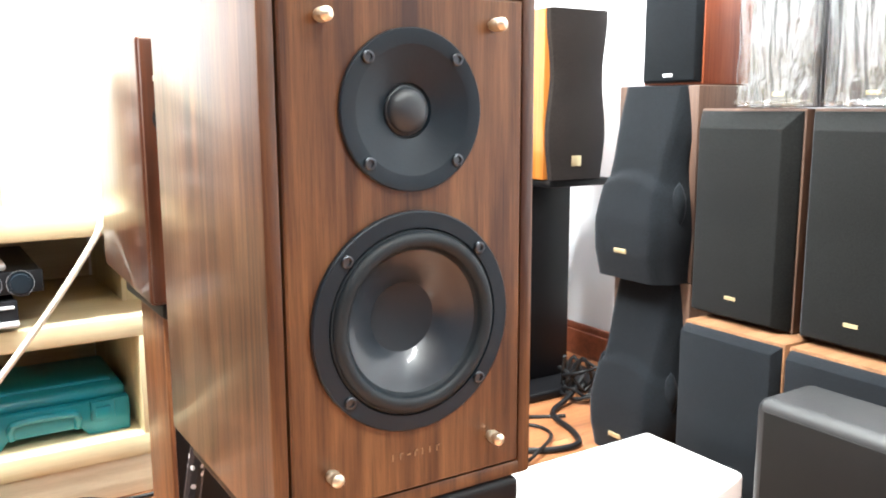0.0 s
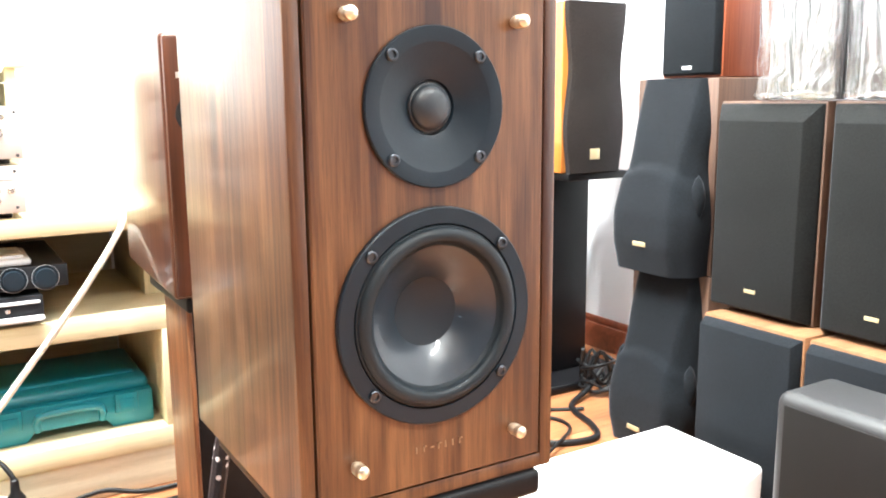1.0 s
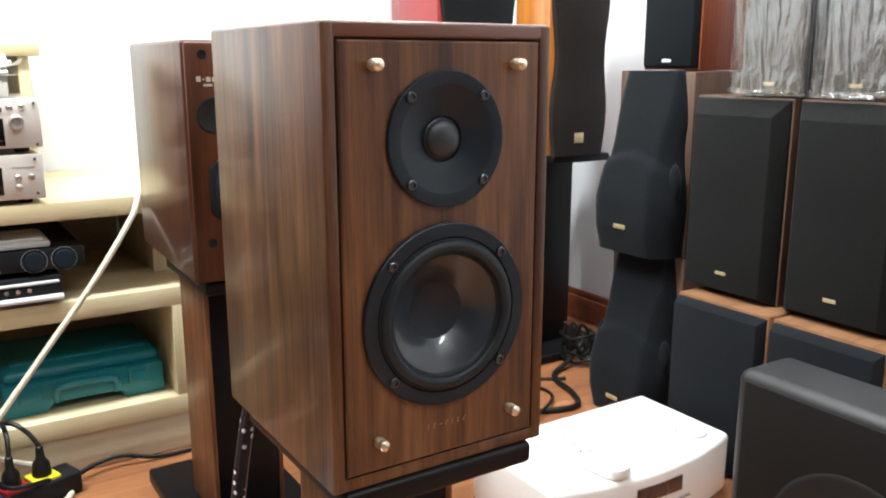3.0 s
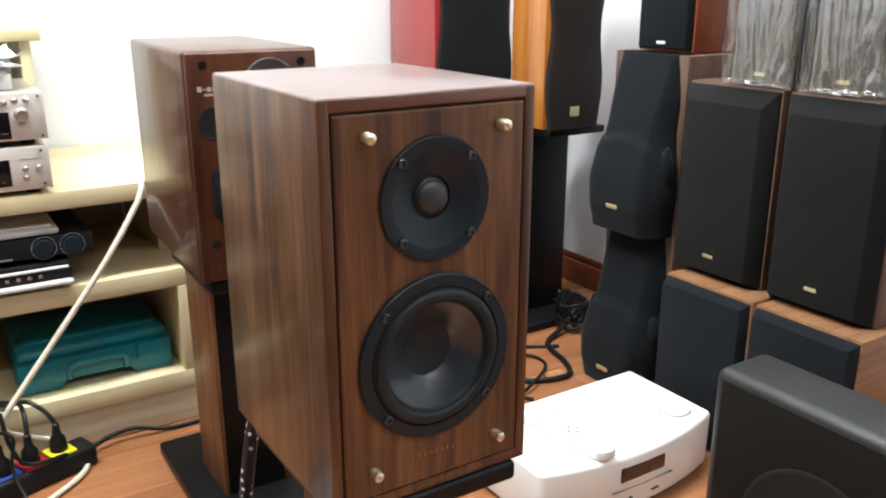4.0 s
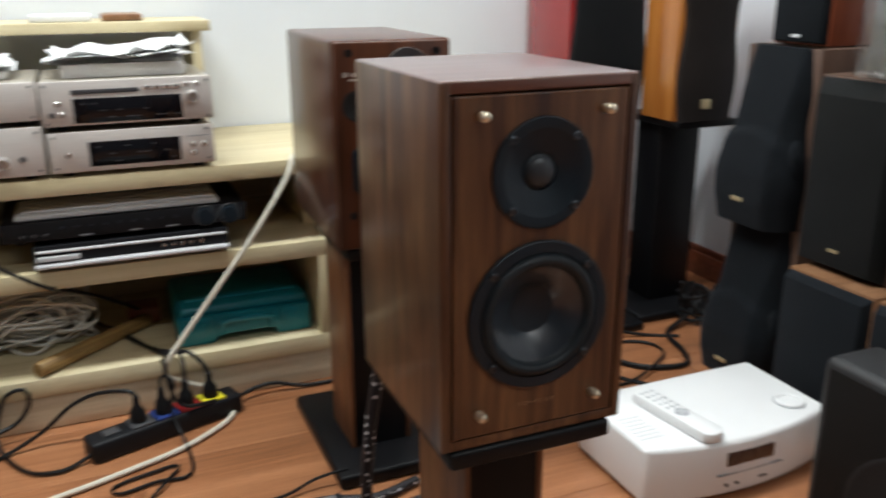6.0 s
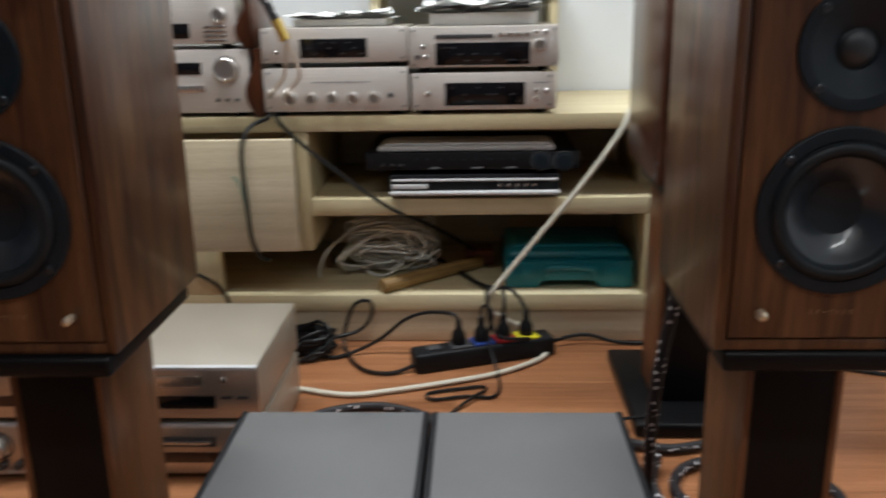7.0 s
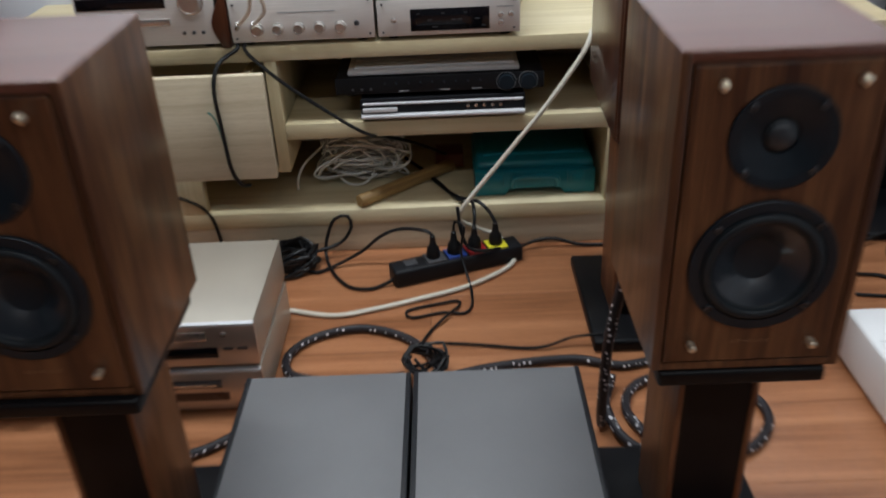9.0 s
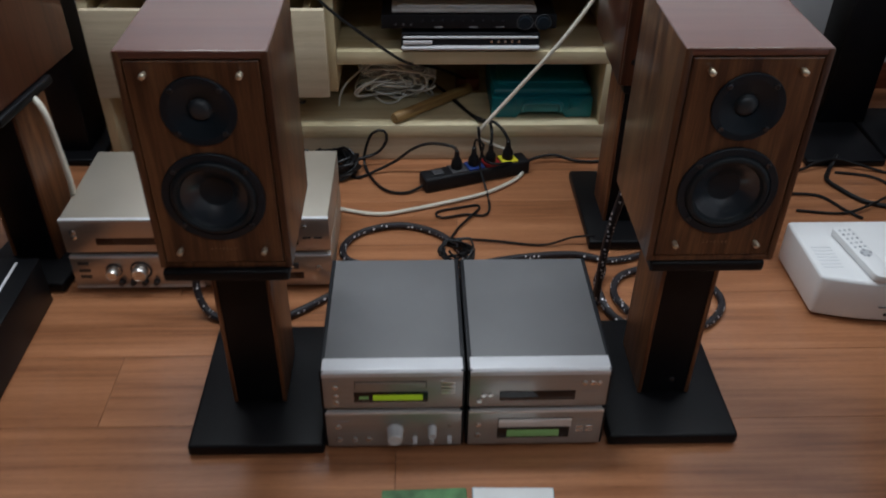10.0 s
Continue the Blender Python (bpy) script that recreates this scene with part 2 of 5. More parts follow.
CLOTH_BLACK = woven("black_grille_cloth", (0.006, 0.0068, 0.008))
CLOTH_BLUE = woven("blue_black_grille_cloth", (0.0058, 0.0078, 0.0105))
CLOTH_GREEN = woven("grey_black_grille_cloth", (0.0085, 0.009, 0.0088))
CLOTH_BROWN = woven("brown_grille_cloth", (0.017, 0.0125, 0.011))
BRASS = plain("polished_brass", (0.86, 0.77, 0.6), 0.34, 0.9, vary=0.08, bump=0)
GOLD = plain("gold_collar", (0.85, 0.6, 0.16), 0.25, 0.8, vary=0.05, bump=0)
LIP_SILVER = plain("silver_paint", (0.66, 0.66, 0.68), 0.3, 0.1, vary=0.04, bump=0)
STEEL = plain("dark_steel_screw", (0.09, 0.1, 0.115), 0.36, 1.0, vary=0.1, bump=0)
GOLD_BADGE = plain("gold_badge", (0.72, 0.6, 0.36), 0.35, 0.6, vary=0.08, bump=0)
BADGE_GREY = plain("badge_grey_mark", (0.62, 0.6, 0.55), 0.4, 0.3, vary=0.05, bump=0)
ENGRAVED = plain("engraved_letter", (0.27, 0.18, 0.11), 0.4, 0.3, bump=0)
CHAMPAGNE = brushed("champagne_aluminium", (0.58, 0.5, 0.43), 0.28, metal=0.75)
CHAMPAGNE_TOP = plain("champagne_paint", (0.45, 0.405, 0.335), 0.38, 0.45, vary=0.04, bump=0.04)
SILVER = brushed("silver_aluminium", (0.74, 0.69, 0.65), 0.36)
SILVER_SMOOTH = plain("silver_knob", (0.74, 0.72, 0.69), 0.24, 0.9, vary=0.05, bump=0)
FACE_WARM = brushed("warm_grey_aluminium", (0.37, 0.345, 0.315), 0.28, metal=0.5)
GREY_TOP = plain("grey_painted_steel", (0.142, 0.142, 0.145), 0.55, 0.1, vary=0.09, scale=6, bump=0.06)
DARK_GREY = plain("dark_grey_plastic", (0.06, 0.06, 0.065), 0.45, vary=0.12)
DISPLAY = plain("display_window", (0.006, 0.006, 0.008), 0.08, vary=0.05, bump=0)
BAFFLE_BLACK = plain("black_brown_cloth", (0.0062, 0.0054, 0.005), 0.65, vary=0.15, grain=900, bump=0.2, spec=0.22)
DISPLAY_WARM = plain("tinted_display", (0.06, 0.028, 0.018), 0.28, vary=0.05, bump=0)
LCD_LIME = glowing("lime_display", (0.42, 0.62, 0.02), 0.5)
LCD_GREEN = glowing("pale_green_display", (0.2, 0.38, 0.13), 0.25)
WHITE_GLOSS = plain("white_plastic", (0.82, 0.82, 0.82), 0.3, vary=0.02, bump=0.02)
WHITE_MATT = plain("white_panel", (0.74, 0.75, 0.76), 0.45, vary=0.03, bump=0.03)
KEY_GREY = plain("remote_key_grey", (0.5, 0.51, 0.53), 0.5, bump=0)
GREY_PRINT = plain("grey_print", (0.3, 0.31, 0.33), 0.5, bump=0)
TEAL = plain("teal_plastic", (0.007, 0.2, 0.255), 0.36, vary=0.1, bump=0.1)
PAPER = plain("white_paper", (0.8, 0.8, 0.79), 0.8, vary=0.04, bump=0.04)
CORD_CREAM = plain("cream_cord", (0.68, 0.64, 0.54), 0.45, vary=0.06, bump=0.03)
CORD_WHITE = plain("white_wire", (0.76, 0.76, 0.73), 0.45, vary=0.08, bump=0.03)
CORD_BLACK = plain("black_cord", (0.006, 0.006, 0.007), 0.45, vary=0.15, bump=0.03, spec=0.3)
CORD_CLEAR = plain("flesh_copper_wire", (0.72, 0.62, 0.52), 0.3, 0.1, vary=0.1, bump=0)
GREEN_TIE = plain("green_tie", (0.1, 0.24, 0.2), 0.5, bump=0)
PLUG_BLUE = plain("blue_socket", (0.015, 0.04, 0.2), 0.4, bump=0)
PLUG_RED = plain("red_socket", (0.35, 0.012, 0.015), 0.4, bump=0)
PLUG_YELLOW = plain("yellow_socket", (0.75, 0.68, 0.03), 0.4, bump=0)
BRAID = braided("braided_sleeve")
FILM = film_wrap("plastic_film")
SUB_GREY = plain("grey_vinyl_wrap", (0.024, 0.0238, 0.0248), 0.47, vary=0.12, grain=600, bump=0.25, spec=0.38)
COVER_GREEN = plain("green_booklet_cover", (0.1, 0.25, 0.09), 0.35, vary=0.5, scale=30, bump=0)
COVER_BLUE = plain("pale_booklet_cover", (0.45, 0.6, 0.66), 0.35, vary=0.3, scale=26, bump=0)
DIFFUSER = glowing("lamp_diffuser", (1.0, 0.97, 0.92), 6.0)


# ---- mesh helpers ----
def box(x0, x1, y0, y1, z0, z1, bev=0.002, seg=2, bm=None):
    """A box with rounded edges, added to bm."""
    b = bmesh.new()
    bmesh.ops.create_cube(b, size=1, matrix=Matrix.LocRotScale(((x0 + x1) / 2, (y0 + y1) / 2, (z0 + z1) / 2), None, (x1 - x0, y1 - y0, z1 - z0)))
    if bev:
        bev = min(bev, 0.45 * min(x1 - x0, y1 - y0, z1 - z0))
        bmesh.ops.bevel(b, geom=b.edges[:], offset=bev, segments=seg, profile=0.5, affect="EDGES")
    return joined(bm, b)


def joined(bm, b):
    if bm is None:
        return b
    me = bpy.data.meshes.new("join")
    b.to_mesh(me)
    b.free()
    bm.from_mesh(me)
    bpy.data.meshes.remove(me)
    return bm


def lathe(profile, m=None, segs=48, bm=None):
    """Turn (radius, height) pairs round the local z axis, then lay the result by m."""
    b = bmesh.new()
    rings = []
    for r, h in profile:
        if r < 1e-6:
            rings.append([b.verts.new((0, 0, h))])
        else:
            rings.append([b.verts.new((r * math.cos(2 * math.pi * i / segs), r * math.sin(2 * math.pi * i / segs), h)) for i in range(segs)])
    for a, c in zip(rings, rings[1:]):
        for i in range(segs):
            j = (i + 1) % segs
            if len(a) == 1 and len(c) == 1:
                continue
            if len(a) == 1:
                b.faces.new((a[0], c[j], c[i]))
            elif len(c) == 1:
                b.faces.new((a[i], a[j], c[0]))
            else:
                b.faces.new((a[i], a[j], c[j], c[i]))
    bmesh.ops.recalc_face_normals(b, faces=b.faces[:])
    if m is not None:
        b.transform(m)
    return joined(bm, b)


def front(x, y, z):
    """Lays a turned shape so that its height points towards the viewer (-y)."""
    return pose(x, y, z, 90, 0, 0)


def extruded(outline, y0, y1, bev=0.0, bm=None):
    """A closed outline in x and z, drawn out along y."""
    b = bmesh.new()
    va = [b.verts.new((x, y0, z)) for x, z in outline]
    vb = [b.verts.new((x, y1, z)) for x, z in outline]
    b.faces.new(va)
    b.faces.new(vb[::-1])
    n = len(outline)
    for i in range(n):
        b.faces.new((va[i], vb[i], vb[(i + 1) % n], va[(i + 1) % n]))
    bmesh.ops.recalc_face_normals(b, faces=b.faces[:])
    if bev:
        bmesh.ops.bevel(b, geom=b.edges[:], offset=bev, segments=2, profile=0.5, affect="EDGES")
    return joined(bm, b)


def pierced(x0, x1, z0, z1, y0, y1, holes, segs=64):
    """An upright board between y0 (front) and y1, with round holes (x, z, radius) right through it."""
    b = bmesh.new()
    e = 0.0014
    loops = [[(x0 + e, z0 + e), (x1 - e, z0 + e), (x1 - e, z1 - e), (x0 + e, z1 - e)]]
    for hx, hz, r in holes:
        loops.append([(hx + r * math.cos(2 * math.pi * k / segs), hz + r * math.sin(2 * math.pi * k / segs)) for k in range(segs)])
    rings = []
    for lp in loops:
        vs = [b.verts.new((x, y0, z)) for x, z in lp]
        rings.append(vs)
        for k in range(len(vs)):
            b.edges.new((vs[k], vs[(k + 1) % len(vs)]))
    bmesh.ops.triangle_fill(b, use_beauty=True, use_dissolve=False, edges=b.edges[:])
    rim = [b.verts.new((x, y0 + e, z)) for x, z in ((x0, z0), (x1, z0), (x1, z1), (x0, z1))]
    back = [b.verts.new((x, y1, z)) for x, z in ((x0, z0), (x1, z0), (x1, z1), (x0, z1))]
    for ra, rb in ((rings[0], rim), (rim, back)):
        for k in range(4):
            b.faces.new((ra[k], ra[(k + 1) % 4], rb[(k + 1) % 4], rb[k]))
    for vs in rings[1:]:
        deep = [b.verts.new((v.co.x, y1, v.co.z)) for v in vs]
        for k in range(len(vs)):
            b.faces.new((vs[k], vs[(k + 1) % len(vs)], deep[(k + 1) % len(vs)], deep[k]))
    bmesh.ops.recalc_face_normals(b, faces=b.faces[:])
    return b


def smooth_line(points, step=0.012):
    """Points along a soft curve through the given ones."""
    p = [Vector(q) for q in points]
    p = [2 * p[0] - p[1]] + p + [2 * p[-1] - p[-2]]
    out = []
    for i in range(1, len(p) - 2):
        n = max(2, int((p[i + 1] - p[i]).length / step))
        for j in range(n):
            t = j / n
            a, b, c, d = p[i - 1], p[i], p[i + 1], p[i + 2]
            out.append(0.5 * (2 * b + (c - a) * t + (2 * a - 5 * b + 4 * c - d) * t * t + (3 * b - a - 3 * c + d) * t ** 3))
    return out + [p[-2]]


def tube(points, r, segs=8, step=0.012, flat=1.0, bm=None):
    """A cord of radius r along a soft curve; flat below 1 makes a ribbon."""
    line = smooth_line(points, step)
    b = bmesh.new()
    up, rings = Vector((0.13, 0.21, 0.97)), []
    for i, q in enumerate(line):
        d = (line[min(i + 1, len(line) - 1)] - line[max(i - 1, 0)]).normalized()
        side = d.cross(up)
        if side.length < 1e-4:
            side = d.cross(Vector((1, 0, 0)))
        side.normalize()
        up = side.cross(d).normalized()
        rings.append([b.verts.new(q + r * (math.cos(a) * side + flat * math.sin(a) * up)) for a in [2 * math.pi * k / segs for k in range(segs)]])
    for a, c in zip(rings, rings[1:]):
        for k in range(segs):
            b.faces.new((a[k], a[(k + 1) % segs], c[(k + 1) % segs], c[k]))
    b.faces.new(rings[0][::-1])
    b.faces.new(rings[-1])
    bmesh.ops.recalc_face_normals(b, faces=b.faces[:])
    return joined(bm, b)


def part(name, bm, material, parent, label="", angle=35):
    """Links bm as one mesh under a thing or a part."""
    me = bpy.data.meshes.new(name)
    bm.to_mesh(me)
    bm.free()
    me.materials.append(material)
    me.shade_smooth()
    me.set_sharp_from_angle(angle=radians(angle))
    ob = new(name, me)
    if parent is not None:
        ob.parent = parent
    return tagged(ob, label)


def thing(name, m, label, category, group=""):
    ob = new(name)
    ob.empty_display_size = 0.05
    ob.matrix_world = m
    return tagged(ob, label, category, group)


def setting(name, bm, material, label=""):
    return tagged(part(name, bm, material, None), label, kind="structure")


# ---- the room ----
X0, X1, Y0, Y1 = -3.4, 1.615, -4.4, 1.494
setting("wall_back", box(X0, X1 + 0.1, Y1, Y1 + 0.1, 0, CEILING_Z, 0), WALL_PAINT, "white painted wall behind the shelf unit")
setting("wall_right", box(X1, X1 + 0.1, Y0, Y1 - 0.003, 0, CEILING_Z, 0), WALL_PAINT, "white painted side wall")
# left and front walls are out of view, added dark to hold back bounce
setting("wall_left", box(X0 - 0.1, X0, Y0, Y1 + 0.1, 0, CEILING_Z, 0), WALL_DARK, "unseen side wall, kept dark to cut fill light")
setting("wall_front", box(X0 - 0.1, X1 + 0.1, Y0 - 0.1, Y0, 0, CEILING_Z, 0), WALL_DARK, "unseen front wall, kept dark to cut fill light")
setting("ceiling", box(X0 - 0.1, X1 + 0.1, Y0 - 0.1, Y1 + 0.1, CEILING_Z, CEILING_Z + 0.08, 0), CEILING_PAINT, "plain white ceiling")


def skirting(name, x0, x1, y0, y1):
    bm = box(x0, x1, y0, y1, 0, 0.07, 0.002)
    xm, ym = (x0 + x1) / 2, (y0 + y1) / 2
    if x1 - x0 > y1 - y0:
        box(x0, x1, ym, y1, 0.068, 0.09, 0.004, bm=bm)
    else:
        box(xm, x1, y0, y1, 0.068, 0.09, 0.004, bm=bm)
    return setting(name, bm, TRIM_WOOD, "red-brown wooden skirting board along the wall")


skirting("baseboard_right", X1 - 0.018, X1 - 0.001, Y0, Y1 - 0.02)
skirting("baseboard_back", X0, X1 - 0.02, Y1 - 0.018, Y1 - 0.001)
for lx, ly, watts, wide in LAMPS:
    fix = thing("ceiling_light", pose(lx, ly, CEILING_Z), "white ceiling light with a flat diffuser", "lamp", "ceiling lights")
    rim = box(-0.61, 0.61, -wide / 2 - 0.03, wide / 2 + 0.03, -0.05, 0, 0.004)
    part("frame", rim, WHITE_MATT, fix)
    part("diffuser", box(-0.585, 0.585, -wide / 2, wide / 2, -0.062, -0.051, 0.003), DIFFUSER, fix)


# ---- loudspeakers on show ----
def screw(parent, x, y, z, r=0.0042):
    bm = lathe([(r, 0), (r, 0.0016), (r * 0.8, 0.0022), (r * 0.55, 0.0022), (r * 0.5, 0.0008), (0, 0.0008)], front(x, y, z), 20)
    return part("screw", bm, STEEL, parent, "steel hexagon-socket screw")


def grille_knob(parent, x, y, z):
    bm = lathe([(0.0035, 0), (0.0035, 0.0025), (0.0047, 0.0034), (0.0047, 0.0058), (0.004, 0.007), (0.0042, 0.0085), (0.0047, 0.0102),
                (0.0045, 0.0128), (0.0025, 0.0146), (0, 0.015)], front(x, y, z), 24)
    return part("grille_knob", bm, BRASS, parent, "turned brass grille peg")


def walnut_speaker(m, label):
    """A two-way walnut loudspeaker; the origin is the middle of its front lower edge."""
    ob = thing("loudspeaker", m, label, "loudspeaker", "walnut loudspeakers")
    w, d, h, t = 0.209, 0.245, 0.366, 0.0115
    part("side_panel", box(-w / 2, -w / 2 + t, 0, d, 0, h, 0.0022), WALNUT, ob)
    part("side_panel", box(w / 2 - t, w / 2, 0, d, 0, h, 0.0022), WALNUT, ob)
    part("bottom_panel", box(-w / 2 + 0.001, w / 2 - 0.001, 0.0006, d, 0, t, 0.0018), WALNUT, ob)
    part("back_panel", box(-w / 2 + t, w / 2 - t, d - 0.012, d - 0.001, t, h - t, 0.001), WALNUT, ob)
    part("top_panel", box(-w / 2 + 0.0003, w / 2 - 0.0003, 0.0003, d - 0.0003, h - t, h + 0.0012, 0.003, 3), WALNUT_TOP, ob, "satin walnut top panel")
    part("recess", box(-w / 2 + t, w / 2 - t, 0.032, 0.036, t, h - t, 0), BLACK_GAP, ob)
    part("baffle", pierced(-w / 2 + t + 0.0013, w / 2 - t - 0.0013, t + 0.0013, h - t - 0.0013, -0.0012, 0.018, ((0, 0.278, 0.05), (0, 0.135, 0.068))), WALNUT, ob, "walnut front baffle set into the cabinet")
    # tweeter
    ty, tz = -0.0012, 0.278
    tw = part("tweeter", lathe([(0.0535, 0), (0.0535, 0.003), (0.0527, 0.0038), (0.043, 0.0038), (0.0425, 0.0036), (0.034, 0.0006), (0.025, -0.0026),
                                (0.0185, -0.0052), (0.0178, -0.0072), (0, -0.0074)], front(0, ty, tz), 72), DRIVER_PLASTIC, ob, "black tweeter with a shallow horn")
    part("dome", lathe([(0.0166, -0.0073), (0.0163, -0.0056), (0.0155, -0.0050)] + [(0.0155 * math.cos(a), -0.005 + 0.0078 * math.sin(a)) for a in [0.2 * k for k in range(1, 8)]] + [(0, 0.0028)],
                       front(0, ty, tz), 48), SILK, tw, "dark silk dome")
    for sx in (-0.0335, 0.0335):
        for sz in (-0.0335, 0.0335):
            screw(tw, sx, ty - 0.0038, tz + sz)
    # woofer
    wz = 0.135
    wo = part("woofer", lathe([(0.0768, 0), (0.0768, 0.0036), (0.0758, 0.0045), (0.0655, 0.0045), (0.065, 0.0035), (0.0648, 0.002), (0.0630, 0.002)], front(0, ty, wz), 80),
              DRIVER_PLASTIC, ob, "black woofer with a cast frame")
    roll = [(0.0648, 0.002), (0.064, 0.0044), (0.0625, 0.0046)] + [(0.0575 + 0.0055 * math.cos(a), 0.0042 + 0.0048 * math.sin(a)) for a in [math.pi * k / 12 for k in range(0, 13)]] + [(0.0505, 0.0025), (0.0495, 0.001)]
    part("surround", lathe(roll, front(0, ty, wz), 80), RUBBER, wo, "black rubber surround")
    cone = [(0.0500, 0.0015)] + [(0.0500 - 0.0255 * u, 0.0012 - 0.017 * (0.68 * u + 0.32 * u * u)) for u in [k / 10 for k in range(1, 11)]]
    part("cone", lathe(cone, front(0, ty, wz), 80), CONE, wo, "glossy dark cone")
    part("dust_cap", lathe([(0.0250, -0.0152), (0.0245, -0.0154)] + [(0.0245 * (1 - u), -0.0154 - 0.0042 * math.sin(u * math.pi / 2)) for u in [k / 6 for k in range(1, 7)]], front(0, ty, wz), 64),
         CAP, wo, "dark inverted dust cap")
    for sx, sz in ((-0.0515, 0.0475), (0.0515, 0.0475), (-0.0515, -0.0475), (0.0515, -0.0475)):
        screw(wo, sx, ty - 0.0045, wz + sz)
    for kx in (-0.065, 0.065):
        for kz in (0.039, 0.3355):
            grille_knob(ob, kx, ty, kz)
    bars = bmesh.new()
    for k, hgt in enumerate((0.0046, 0.0046, 0.0012, 0.0046, 0.0046, 0.0046, 0.0046)):
        bx = -0.018 + k * 0.006
        z0 = 0.037 + (0.0018 if hgt < 0.002 else 0)
        box(bx, bx + (0.0028 if hgt < 0.002 else 0.0011), -0.0016, -0.001, z0, z0 + hgt, 0, bm=bars)
        if k in (1, 3, 6):
            box(bx, bx + 0.0028, -0.0016, -0.001, z0 + hgt - 0.0009, z0 + hgt, 0, bm=bars)
    part("lettering", bars, ENGRAVED, ob, "small engraved letters")
    return ob


SPEAKER_Z = 0.4085
walnut_speaker(pose(0.3365, 0.0115, SPEAKER_Z), "two-way walnut loudspeaker with brass pegs on a wooden stand")
walnut_speaker(pose(-0.442, 0.0035, SPEAKER_Z), "two-way walnut loudspeaker with brass pegs on a wooden stand")


def speaker_stand(m, label, top_z=0.4085, plate=(-0.1, 0.088, -0.002, 0.225), base=(-0.126, 0.118, -0.036, 0.292), column=(-0.0505, 0.0505, 0.075, 0.215), bolt=True):
    """A column of black board between two veneered cheeks on a heavy black foot; the origin lies on the floor below the speaker's front."""
    ob = thing("speaker_stand", m, label, "speaker stand", "wooden speaker stands")
    part("base_plate", box(base[0], base[1], base[2], base[3], 0.001, 0.027, 0.006, 3), BLACK_SATIN, ob, "black lacquered foot plate")
    part("top_plate", box(plate[0], plate[1], plate[2], plate[3], top_z - 0.021, top_z - 0.0005, 0.005, 3), BLACK_SATIN, ob, "black lacquered top plate")
    c0, c1, cy0, cy1 = column
    part("column", box(c0 + 0.008, c1 - 0.008, cy0, cy1, 0.027, top_z - 0.021, 0.001), BLACK_SATIN, ob, "black column face")
    for a, b in ((c0, c0 + 0.008), (c1 - 0.008, c1)):
        part("cheek", box(a, b, cy0 - 0.002, cy1, 0.027, top_z - 0.021, 0.002), ZEBRA, ob, "striped brown wooden cheek")
    if bolt:
        part("bolt", lathe([(0.006, 0), (0.006, 0.002), (0.004, 0.0035), (0, 0.004)], front(0.012, cy0, 0.062), 16), STEEL, ob, "small steel bolt")
    return ob


speaker_stand(pose(0.341, 0.010, 0), "black speaker stand with striped wooden cheeks on the floor")
speaker_stand(pose(-0.443, 0.000, 0), "black speaker stand with striped wooden cheeks on the floor", top_z=0.4085, plate=(-0.1, 0.1, -0.006, 0.225), base=(-0.119, 0.13, -0.036, 0.292), bolt=False)


